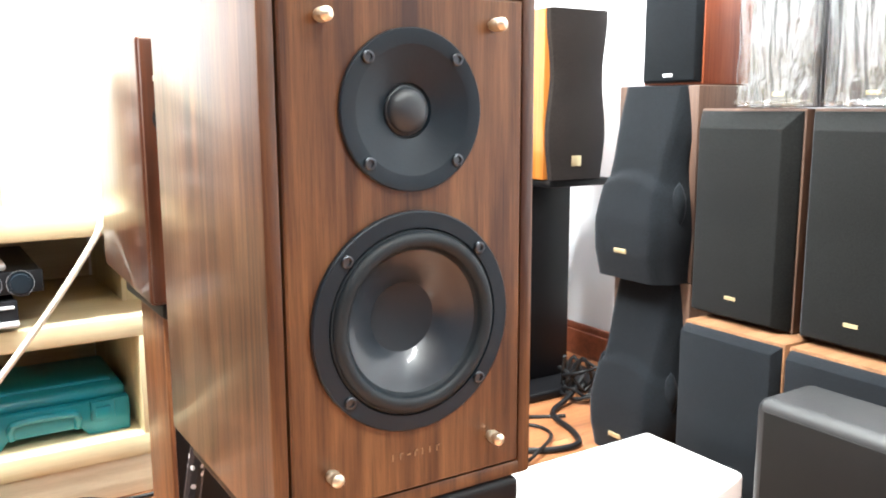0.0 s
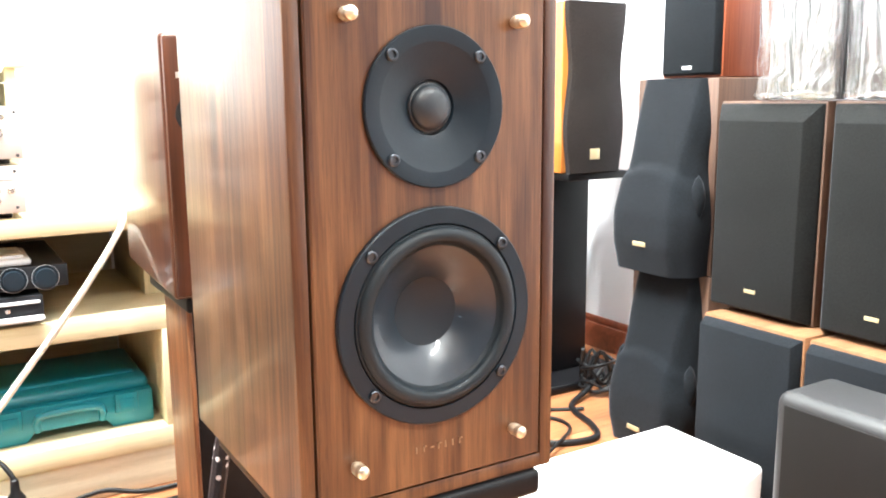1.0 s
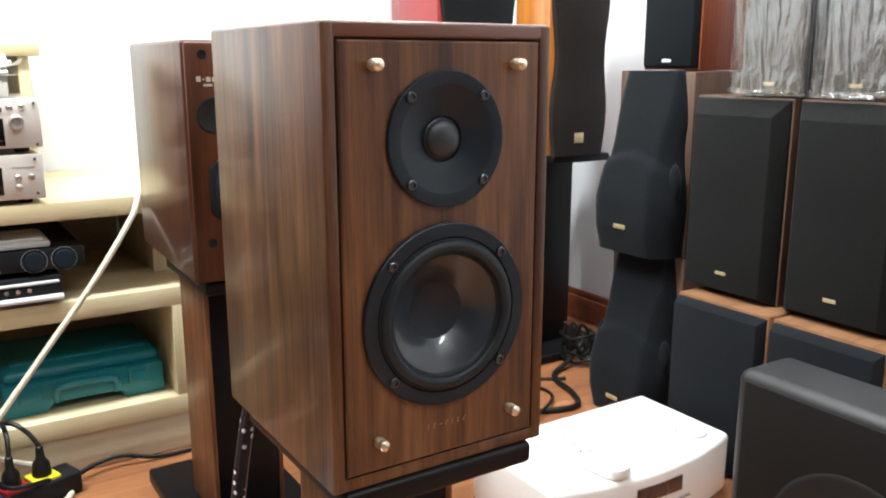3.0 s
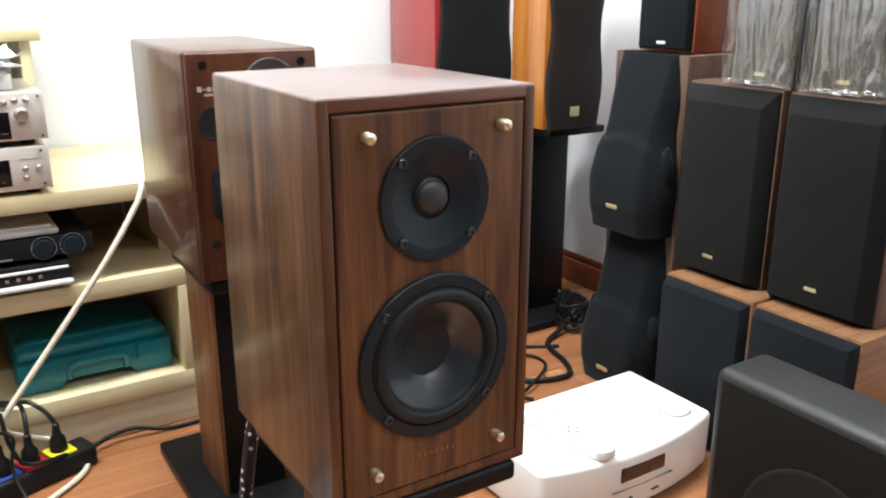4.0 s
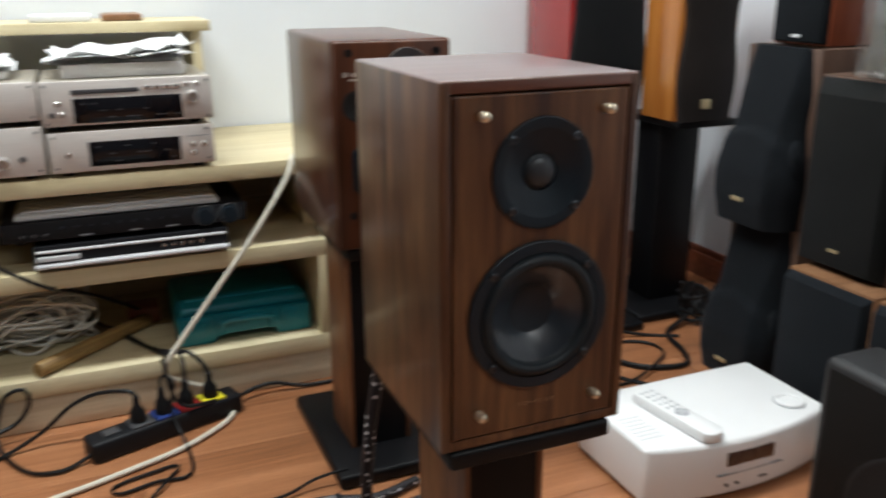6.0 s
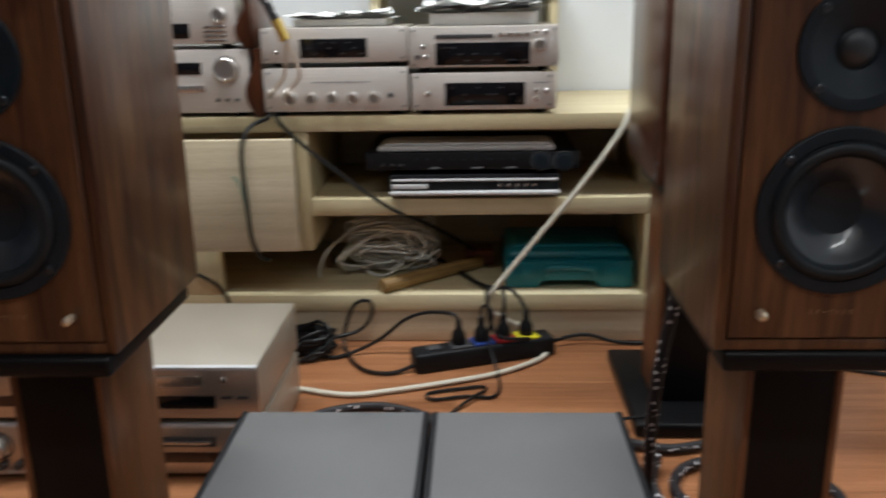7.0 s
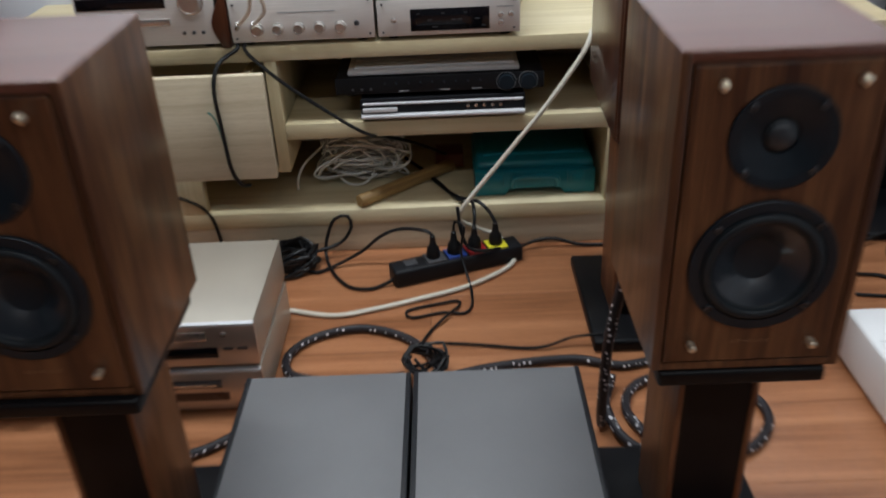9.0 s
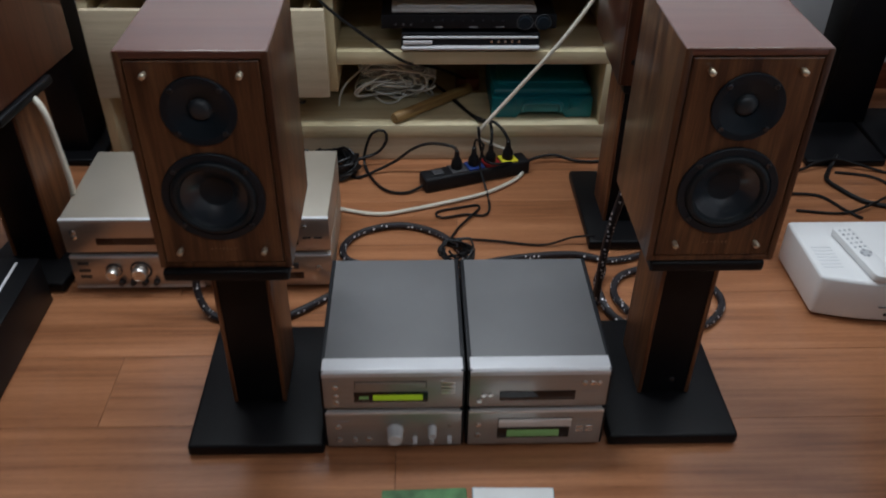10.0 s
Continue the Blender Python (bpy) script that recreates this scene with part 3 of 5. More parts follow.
def rosewood_speaker(m, label):
    """The larger gloss loudspeaker further back; origin at the middle of its front lower edge."""
    ob = thing("loudspeaker", m, label, "loudspeaker", "rosewood loudspeakers")
    w, d, h = 0.192, 0.34, 0.328
    part("cabinet", box(-w / 2, w / 2, 0.004, d, 0, h, 0.006, 3), ROSEWOOD, ob)
    part("baffle", box(-w / 2 + 0.003, w / 2 - 0.003, 0, 0.03, 0.003, h - 0.003, 0.004), ROSEWOOD, ob)
    tw = part("tweeter", lathe([(0.036, 0), (0.036, 0.005), (0.031, 0.005), (0.02, 0.001), (0, 0.001)], front(0.022, 0, 0.279), 48), DARK_GREY, ob, "tweeter in a bright ring")
    part("trim_ring", lathe([(0.037, 0.0005), (0.037, 0.004), (0.035, 0.004), (0.035, 0.0005)], front(0.022, 0, 0.279), 48), SILVER_SMOOTH, tw, "bright metal ring")
    part("dome", lathe([(0.0125, 0.001)] + [(0.0125 * math.cos(a), 0.001 + 0.008 * math.sin(a)) for a in (0.3, 0.6, 0.9, 1.2)] + [(0, 0.009)], front(0.022, 0, 0.279), 32), SILK, tw)
    # no hole here: the port's shaded inside is a flat black disc
    part("port", lathe([(0.024, 0.0), (0.0235, 0.0015), (0.021, 0.0016), (0.0195, 0.0006), (0, 0.0006)], front(-0.058, 0, 0.23), 40), BLACK_GAP, ob, "round bass port")
    ring = [(0.075 * math.cos(math.pi / 8 + k * math.pi / 4), 0.13 + 0.075 * math.sin(math.pi / 8 + k * math.pi / 4)) for k in range(8)]
    wo = part("woofer", extruded(ring, -0.004, 0.0, 0.001), DRIVER_PLASTIC, ob, "woofer in an eight-sided frame")
    part("surround", lathe([(0.063, 0.004)] + [(0.057 + 0.006 * math.cos(a), 0.004 + 0.006 * math.sin(a)) for a in [math.pi * k / 8 for k in range(9)]], front(0, 0, 0.13), 48), RUBBER, wo)
    part("cone", lathe([(0.051, 0.0058), (0.02, 0.0046), (0.018, 0.008), (0, 0.012)], front(0, 0, 0.13), 48), CONE, wo)
    for sx in (-0.07, 0.07):
        for sz in (0.058, 0.309):
            part("socket", lathe([(0.0062, 0.0), (0.0062, 0.0012), (0.0042, 0.0012), (0.0036, 0.0004), (0, 0.0004)], front(sx, 0, sz), 20), BLACK_MATT, ob, "black grille socket")
    marks = bmesh.new()
    for bx, bz, bw, bh in ((-0.079, 0.274, 0.006, 0.007), (-0.071, 0.276, 0.003, 0.002), (-0.066, 0.274, 0.006, 0.006), (-0.058, 0.274, 0.004, 0.006), (-0.070, 0.268, 0.012, 0.003)):
        box(bx, bx + bw, -0.0006, 0.0003, bz, bz + bh, 0, bm=marks)
    part("lettering", marks, BADGE_GREY, ob, "pale printed letters")
    return ob


rosewood_speaker(pose(0.388, 0.568, 0.446, 0, 0, -2), "glossy rosewood loudspeaker with a ringed tweeter on a stand")
rosewood_speaker(pose(-1.06, 0.45, 0.446, 0, 0, -8), "glossy rosewood loudspeaker on a stand beside the shelf unit")
for sx, sy, turn in ((0.388, 0.592, 0), (-1.045, 0.46, -8)):
    speaker_stand(pose(sx, sy, 0, 0, 0, turn), "black and wood speaker stand on the floor by the shelf", top_z=0.446, plate=(-0.08, 0.092, -0.012, 0.2),
                  base=(-0.106, 0.106, -0.005, 0.33), column=(-0.058, 0.058, 0.085, 0.21), bolt=False)


# ---- hi-fi components ----
def component(m, w, d, h, label, face=CHAMPAGNE, case=CHAMPAGNE_TOP, lip=False, group="", name="hifi_component", category="hi-fi component", side=None):
    """A shallow metal case with an aluminium face, on four feet. Origin: middle of the front lower edge."""
    ob = thing(name, m, label, category, group)
    part("case", box(-w / 2 + 0.002, w / 2 - 0.002, 0.008, d, 0.008, h, 0.002), case, ob)
    part("faceplate", box(-w / 2, w / 2, 0, 0.009, 0.009, h - (0.0 if not lip else 0.012), 0.0016), face, ob, "brushed metal front")
    if lip:
        part("front_edge", extruded([(0.0, h - 0.0125), (0.0, h - 0.003), (0.005, h + 0.0018), (0.034, h + 0.0018), (0.034, h - 0.0125)], -w / 2, w / 2, 0.0008), LIP_SILVER, ob, "bright sloping front edge").rotation_euler = (0, 0, radians(90))
    if face is CHAMPAGNE:
        # pale strip put in for the highlight along the upper front edge
        part("top_edge", box(-w / 2 + 0.0005, w / 2 - 0.0005, -0.0014, 0.0085, h - 0.006, h + 0.0004, 0.0012), LIP_SILVER, ob, "pale strip standing for the upper edge highlight")
    if side:
        # dark side edges, made wider to stand for the shaded gap beside the stack
        for a in (-w / 2 - 0.0042, w / 2 - 0.0033):
            part("side_trim", box(a, a + 0.0075, 0.002, d, 0.01, h + 0.001, 0.001), side, ob, "dark edge strip, widened to black out the gap")
    for fx in (-w / 2 + 0.03, w / 2 - 0.03):
        for fy in (0.03, d - 0.03):
            part("foot", lathe([(0, 0), (0.011, 0), (0.012, 0.002), (0.012, 0.009), (0, 0.009)], pose(fx, fy, 0), 20), BLACK_MATT, ob)
    return ob


def window(ob, x0, x1, z0, z1, material=DISPLAY, name="display", proud=0.0008, label=""):
    return part(name, box(x0, x1, -proud, 0.002, z0, z1, 0.0005), material, ob, label)


def dial(ob, x, z, r, length=0.016, material=SILVER_SMOOTH):
    k = part("knob", lathe([(r * 1.12, 0), (r * 1.12, 0.0015), (r, 0.002), (r * 0.97, length * 0.9), (r * 0.88, length), (r * 0.8, length), (r * 0.76, length - 0.0008), (0, length - 0.0008)],
                           front(x, 0, z), 36), material, ob, "turned metal knob")
    return k


def button(ob, x0, x1, z0, z1, material=SILVER_SMOOTH, name="button"):
    return part(name, box(x0, x1, -0.0022, 0.002, z0, z1, 0.0008), material, ob)


def round_button(ob, x, z, r, material=SILVER_SMOOTH, name="button"):
    return part(name, lathe([(r * 1.25, 0), (r * 1.25, 0.0005), (r, 0.0006), (r, 0.0022), (r * 0.8, 0.003), (0, 0.003)], front(x, 0, z), 18), material, ob)


def print_bar(ob, x0, x1, z0, z1, material=GREY_PRINT):
    return part("lettering", box(x0, x1, -0.0004, 0.001, z0, z1, 0), material, ob)


def faint_marks(ob, x0, x1, z0, z1, seed, count=9):
    """Small unlit signs printed behind a display's glass."""
    r = random.Random(seed)
    for k in range(count):
        x = x0 + (x1 - x0) * (k + r.uniform(0.1, 0.6)) / count
        z = r.choice((z0, (z0 + z1) / 2, z1))
        part("display_mark", box(x, x + r.uniform(0.35, 0.7) * (x1 - x0) / count, -0.0012, -0.0007, z - 0.0011, z + 0.0011, 0), DARK_GREY, ob)


# the two stacks on the floor between the speakers
AW, AH, AD = 0.2455, 0.099, 0.319
FRONT = "stacked components between the speakers"


def bright_edge(ob, z):
    return part("top_edge", box(-AW / 2, AW / 2, -0.0012, 0.012, z - 0.0055, z + 0.0004, 0.0012), SILVER, ob, "bright bevelled metal edge")


u = component(pose(-0.1835, -0.025, 0.0), AW, AD, AH, "silver amplifier with a large knob on the floor", FACE_WARM, GREY_TOP, group=FRONT, side=BLACK_MATT)
bright_edge(u, AH)
dial(u, 0.001874, 0.05265, 0.01426, 0.026, LIP_SILVER)
dial(u, 0.06934, 0.05629, 0.00782, 0.022, LIP_SILVER)
for kx in (0.0375, 0.0685, 0.101):
    dial(u, kx, 0.03087, 0.004416, 0.014, LIP_SILVER)
for kx, kz in ((-0.101, 0.062), (-0.101, 0.029), (-0.073, 0.029), (-0.047, 0.029)):
    round_button(u, kx, kz, 0.0048)
round_button(u, 0.1012, 0.06355, 0.00276)
print_bar(u, -0.1087, -0.07965, 0.07535, 0.07807)
print_bar(u, -0.02061, 0.02436, 0.07353, 0.0749)
print_bar(u, -0.1087, -0.03748, 0.04539, 0.04648)
u = component(pose(-0.1835, -0.025, AH + 0.002), AW, AD, AH, "silver disc player with a lit lime display stacked on the amplifier", FACE_WARM, GREY_TOP, lip=True, group=FRONT, side=BLACK_MATT)
window(u, -0.067, 0.0595, 0.06037, 0.07671, BLACK_MATT, "tray_gap", 0.0004)
window(u, -0.06559, 0.0581, 0.06173, 0.07535, FACE_WARM, "disc_tray", 0.003, "closed metal disc tray")
window(u, -0.06934, 0.06184, 0.02542, 0.05084, DISPLAY)
window(u, -0.03561, 0.05247, 0.02996, 0.04403, LCD_LIME, "lit_screen", 0.0012, "lime green lit display")
window(u, -0.05997, -0.0431, 0.03359, 0.04085, LCD_GREEN, "lit_mark", 0.0012, "small green lit sign")
for k in range(4):
    button(u, 0.084, 0.11, 0.045 + 0.0082 * k, 0.05 + 0.0082 * k)
for kz in (0.063, 0.041, 0.025):
    round_button(u, -0.101, kz, 0.0045)
print_bar(u, -0.1106, -0.0937, 0.07807, 0.0808)
u = component(pose(0.0745, -0.025, 0.0), AW, AD, AH, "silver cassette deck with a pale green display on the floor", FACE_WARM, GREY_TOP, group=FRONT, side=BLACK_MATT)
bright_edge(u, AH)
window(u, -0.06887, 0.067, 0.05674, 0.07944, BLACK_MATT, "door_gap", 0.0004)
window(u, -0.06747, 0.06559, 0.05992, 0.07807, SILVER, "cassette_door", 0.004, "flat metal cassette door")
window(u, -0.06934, 0.06372, 0.02724, 0.05447, DISPLAY)
window(u, -0.05154, 0.04498, 0.03087, 0.04902, LCD_GREEN, "lit_screen", 0.0012, "pale green lit display")
for kx, kz in ((0.075, 0.0525), (0.092, 0.0525), (0.075, 0.0435), (0.092, 0.0435)):
    button(u, kx, kx + 0.014, kz, kz + 0.0065)
for kx, kz in ((-0.105, 0.063), (-0.105, 0.036)):
    round_button(u, kx, kz, 0.0045)
print_bar(u, 0.07496, 0.1049, 0.07263, 0.0749)
u = component(pose(0.0745, -0.025, AH + 0.002), AW, AD, AH, "silver tuner with a dark display stacked on the cassette deck", FACE_WARM, GREY_TOP, lip=True, group=FRONT, side=BLACK_MATT)
window(u, -0.06934, 0.06559, 0.02542, 0.04902, DISPLAY)
for kx, kz in ((-0.0975, 0.04), (-0.086, 0.04), (-0.105, 0.0255), (0.08, 0.067), (0.094, 0.067), (0.105, 0.067)):
    round_button(u, kx, kz, 0.0045)
print_bar(u, -0.05622, -0.01874, 0.07081, 0.07353)
print_bar(u, 0.07684, 0.1087, 0.04539, 0.04675)

# two champagne stacks on the floor behind
BACK = "champagne components behind the stand"
BW, BD, BH = 0.2905, 0.293, 0.0965
u = component(pose(-0.7695, 0.452, 0.0), BW, BD, BH, "champagne amplifier with two large knobs on the floor", CHAMPAGNE, CHAMPAGNE_TOP, group=BACK)
for kx, kr in ((-0.052, 0.0135), (0.008, 0.0175)):
    part("knob_ring", lathe([(kr * 1.4, 0), (kr * 1.4, 0.0012), (kr * 1.1, 0.0012), (kr * 1.1, 0)], front(kx, 0, 0.0575), 36), DARK_GREY, u, "dark scale ring")
    dial(u, kx, 0.0575, kr, 0.024)
for k in range(4):
    dial(u, -0.04 + k * 0.026, 0.0255, 0.0065, 0.012, DARK_GREY)
part("bottom_edge", box(-BW / 2, BW / 2, -0.0015, 0.006, 0.007, 0.014, 0.0012), SILVER, u, "bright metal edge")
for kz in (0.072, 0.0525, 0.0355):
    window(u, -0.13, -0.105, kz, kz + 0.0085, DARK_GREY, "button")
u = component(pose(-0.7695, 0.452, BH + 0.002), BW, BD, BH, "champagne tuner with a dark display on the amplifier", CHAMPAGNE, CHAMPAGNE_TOP, group=BACK)
window(u, -0.075, 0.09, 0.02878, 0.0474, DISPLAY_WARM)
for kz in (0.063, 0.051):
    round_button(u, -0.12, kz, 0.006)
u = component(pose(-0.477, 0.452, 0.0), BW, BD, BH, "champagne cassette deck on the floor", CHAMPAGNE, CHAMPAGNE_TOP, group=BACK)
window(u, -0.1, 0.07, 0.05756, 0.07449, DARK_GREY, "cassette_door", 0.002)
window(u, -0.09, 0.06, 0.06264, 0.06772, SILVER_SMOOTH, "door_edge", 0.004)
window(u, -0.11, 0.08, 0.02878, 0.0474, DISPLAY_WARM)
round_button(u, 0.115, 0.05925, 0.006)
u = component(pose(-0.477, 0.452, BH + 0.002), BW, BD, BH, "champagne disc player stacked on the cassette deck", CHAMPAGNE, CHAMPAGNE_TOP, group=BACK)
window(u, -0.11, 0.06, 0.06264, 0.08126, SILVER_SMOOTH, "disc_tray", 0.002, "closed disc tray")
window(u, -0.12, 0.075, 0.02539, 0.0474, DISPLAY)
round_button(u, 0.09, 0.07449, 0.005)
for kx in (0.085, 0.11):
    button(u, kx, kx + 0.018, 0.0425, 0.047, DARK_GREY)

# ---- the shelf unit along the wall ----
shelf = thing("shelf_unit", pose(0.025, 0.022, -0.042), "long pale maple shelf unit with open compartments against the wall", "shelf unit")
SY = 1.0
part("top_board", box(-1.045, 0.945, SY, 1.47 - 0.004, 0.518, 0.551, 0.002), PINE, shelf, "thick pale top board")
part("middle_board", box(-0.372, 0.388, SY + 0.004, 1.47 - 0.03, 0.335, 0.372, 0.002), PINE, shelf)
part("bottom_board", box(-0.70, 0.388, SY + 0.002, 1.47 - 0.03, 0.117, 0.155, 0.002), PINE, shelf)
part("plinth", box(-0.70, 0.386, SY + 0.008, SY + 0.025, 0.044, 0.117, 0.001), PINE_FRONT, shelf)
part("end_panel", box(0.346, 0.386, SY + 0.003, 1.47 - 0.03, 0.155, 0.335, 0.001), PINE_UP, shelf)
part("end_panel", box(0.35, 0.386, SY + 0.14, 1.47 - 0.03, 0.372, 0.518, 0.001), PINE_UP, shelf)
part("divider", box(-0.399, -0.373, SY + 0.003, 1.47 - 0.03, 0.258, 0.518, 0.001), PINE_UP, shelf)
part("lower_panel", box(-0.70, -0.584, SY + 0.003, SY + 0.04, 0.155, 0.27, 0.001), PINE_UP, shelf)
part("drawer_floor", box(-1.015, -0.4, SY + 0.01, 1.47 - 0.03, 0.255, 0.272, 0.001), PINE, shelf)
part("end_panel", box(-1.015, -0.99, SY + 0.003, 1.47 - 0.03, 0.042, 0.518, 0.001), PINE_UP, shelf)
part("back_panel", box(-1.015, 0.345, 1.47 - 0.028, 1.47 - 0.02, 0.042, 0.518, 0), PINE_FRONT, shelf)
drawer = part("drawer", box(-0.985, -0.389, 0.926, 0.945, 0.278, 0.513, 0.0025), PINE_FRONT, shelf, "wide drawer left a little open")
part("drawer_side", box(-0.45, -0.432, 0.945, 1.3, 0.285, 0.49, 0.001), PINE, drawer)
part("drawer_side", box(-0.967, -0.95, 0.945, 1.3, 0.285, 0.49, 0.001), PINE, drawer)
part("handle", box(-0.702, -0.618, 0.906, 0.926, 0.391, 0.404, 0.005, 3), SILVER_SMOOTH, drawer, "small metal handle")
part("leg", box(0.90, 0.935, SY + 0.30, 1.47 - 0.03, 0.042, 0.518, 0.001), PINE_UP, shelf)

# components standing on the shelf
TOPZ = 0.5095
SH = "silver components on the shelf unit"
u = component(pose(0.025, 1.02, TOPZ), 0.297, 0.25, 0.084, "silver component with a dark display on the shelf", SILVER, CHAMPAGNE_TOP, group=SH)
window(u, -0.08, 0.085, 0.018, 0.064, DISPLAY)
faint_marks(u, -0.07, 0.078, 0.026, 0.054, 3)
print_bar(u, 0.1, 0.135, 0.062, 0.0635)
for kx, kz in ((0.108, 0.046), (0.129, 0.046), (0.108, 0.03), (-0.115, 0.042)):
    round_button(u, kx, kz, 0.0048)
for kx in (-0.138, 0.136):
    for kz in (0.018, 0.076):
        round_button(u, kx, kz, 0.002, DARK_GREY, "corner_screw")
u = component(pose(0.025, 1.02, TOPZ + 0.0865), 0.303, 0.25, 0.09, "silver disc player with a black display on the shelf", SILVER, CHAMPAGNE_TOP, group=SH)
window(u, -0.098, 0.095, 0.013, 0.058, DISPLAY)
faint_marks(u, -0.09, 0.088, 0.022, 0.048, 5, 11)
window(u, -0.098, 0.02, 0.066, 0.074, DARK_GREY, "disc_slot", 0.001)
for k in range(4):
    button(u, 0.028 + 0.0175 * k, 0.042 + 0.0175 * k, 0.069, 0.077)
dial(u, 0.114, 0.052, 0.0105, 0.014)
for kx, kz in ((-0.122, 0.05), (-0.118, 0.03), (0.106, 0.076), (0.124, 0.076)):
    round_button(u, kx, kz, 0.0045)
dial(u, -0.134, 0.03, 0.005, 0.006, DARK_GREY)
for kx in (-0.143, 0.143):
    for kz in (0.014, 0.082):
        round_button(u, kx, kz, 0.002, DARK_GREY, "corner_screw")
u = component(pose(-0.28, 1.02, TOPZ), 0.3, 0.25, 0.098, "silver amplifier with a row of small knobs on the shelf", SILVER, CHAMPAGNE_TOP, group=SH)
for k in range(5):
    dial(u, -0.095 + 0.0435 * k, 0.036, 0.011 if k else 0.012, 0.016)
dial(u, 0.113, 0.041, 0.005, 0.004, DARK_GREY)
print_bar(u, -0.05, 0.07, 0.068, 0.0695)
for kx in (-0.14, 0.14):
    for kz in (0.018, 0.088):
        round_button(u, kx, kz, 0.002, DARK_GREY, "corner_screw")
u = component(pose(-0.28, 1.02, TOPZ + 0.1), 0.3, 0.25, 0.078, "silver tuner with a wide black display on the shelf", SILVER, CHAMPAGNE_TOP, group=SH)
window(u, -0.07, 0.068, 0.018, 0.056, DISPLAY)
faint_marks(u, -0.06, 0.06, 0.026, 0.048, 8)
for kx in (-0.14, 0.14):
    for kz in (0.016, 0.07):
        round_button(u, kx, kz, 0.002, DARK_GREY, "corner_screw")
round_button(u, -0.12, 0.03, 0.004)
mini = component(pose(-0.603, 1.022, TOPZ), 0.29, 0.25, 0.138, "silver mini system with a big knob on the shelf", SILVER, CHAMPAGNE_TOP, group=SH)
window(mini, -0.14, 0.045, 0.088, 0.112, DISPLAY)
window(mini, -0.14, 0.05, 0.052, 0.066, SILVER_SMOOTH, "disc_tray", 0.004)
dial(mini, 0.098, 0.098, 0.024, 0.02)
for kx in (0.075, 0.095, 0.115):
    dial(mini, kx, 0.035, 0.0035, 0.006, DARK_GREY)
button(mini, -0.08, -0.04, 0.022, 0.03)
u = component(pose(-0.615, 1.022, TOPZ + 0.1405), 0.275, 0.25, 0.098, "silver disc player on top of the mini system", SILVER, CHAMPAGNE_TOP, group=SH)
window(u, -0.135, 0.04, 0.02, 0.05, DISPLAY)
dial(u, 0.105, 0.066, 0.014, 0.014)
for k in range(4):
    button(u, 0.07, 0.115, 0.012 + 0.009 * k, 0.018 + 0.009 * k)


def wavy_cheek(m, h, label):
    """A wooden cheek whose inner edge is waved, closing the side of a component."""
    ob = thing("wooden_cheek", m, label, "side panel", "wavy wooden cheeks")
    wave = [(-0.017 - 0.011 * math.sin(6.2 * k / 20 - 0.6), h * k / 20) for k in range(21)]
    part("panel", extruded([(0.006, 0.0)] + [(0.006, h)] + wave[::-1], 0.0, 0.2, 0.0006), ROSEWOOD, ob)
    return ob


wavy_cheek(pose(-0.44, 1.018, TOPZ), 0.138, "dark red wooden cheek with a wavy edge on the mini system")
wavy_cheek(pose(-0.453, 1.018, TOPZ + 0.1405), 0.097, "dark red wooden cheek with a wavy edge on the disc player")

# small wooden riser against the wall, papers on the disc player
riser = thing("wooden_riser", pose(-0.017, 1.352, TOPZ), "small pale wooden shelf riser against the wall", "riser")
part("top", box(-0.235, 0.235, -0.09, 0.13, 0.246, 0.268, 0.002), PINE, riser)
for a in (-0.215, 0.195):
    part("leg", box(a, a + 0.02, -0.08, 0.12, 0, 0.246, 0.002), PINE_UP, riser)
rng = random.Random(4)
for a, b, mtl, lab in ((-0.12, 0.0, WHITE_MATT, "thin white box lying on the riser"), (0.02, 0.1, TAN_VINYL, "thin brown case lying on the riser")):
    t = thing("flat_box", pose(-0.017, 1.352, TOPZ + 0.2685), lab, "box")
    part("body", box(a, b, -0.06, 0.06, 0, 0.014, 0.003), mtl, t)


def sheet_stack(m, w, d, label, count=5, crumple=0.012):
    """Loose sheets of paper lying on one another, a little curled."""
    ob = thing("paper_stack", m, label, "papers")
    thick = 0.0035 * count
    part("ream", box(-w * 0.46, w * 0.46, -d * 0.46, d * 0.46, 0, thick, 0.001), PAPER, ob)
    for k in range(count):
        b = bmesh.new()
        n = 12
        ang, ox, oy = rng.uniform(-9, 9), rng.uniform(-0.012, 0.012), rng.uniform(-0.012, 0.012)
        g = [[b.verts.new((w * (i / n - 0.5), d * (j / n - 0.5), thick + 0.001 + k * 0.0022 + crumple * (k + 1) / count * noise.noise((i * 0.35 + k, j * 0.4, k * 1.7)) ** 2 * 2.2 + crumple * 0.5 * max(0, i / n - 0.6) * k)) for j in range(n + 1)] for i in range(n + 1)]
        for i in range(n):
            for j in range(n):
                b.faces.new((g[i][j], g[i + 1][j], g[i + 1][j + 1], g[i][j + 1]))
        b.transform(pose(ox, oy, 0, 0, 0, ang))
        part("sheet", b, PAPER, ob)
    return ob


sheet_stack(pose(0.025, 1.152, TOPZ + 0.1775), 0.24, 0.2, "rumpled white papers lying on the disc player", 7, 0.016)
sheet_stack(pose(-0.275, 1.162, TOPZ + 0.1795), 0.21, 0.19, "white papers lying on the tuner", 4, 0.01)

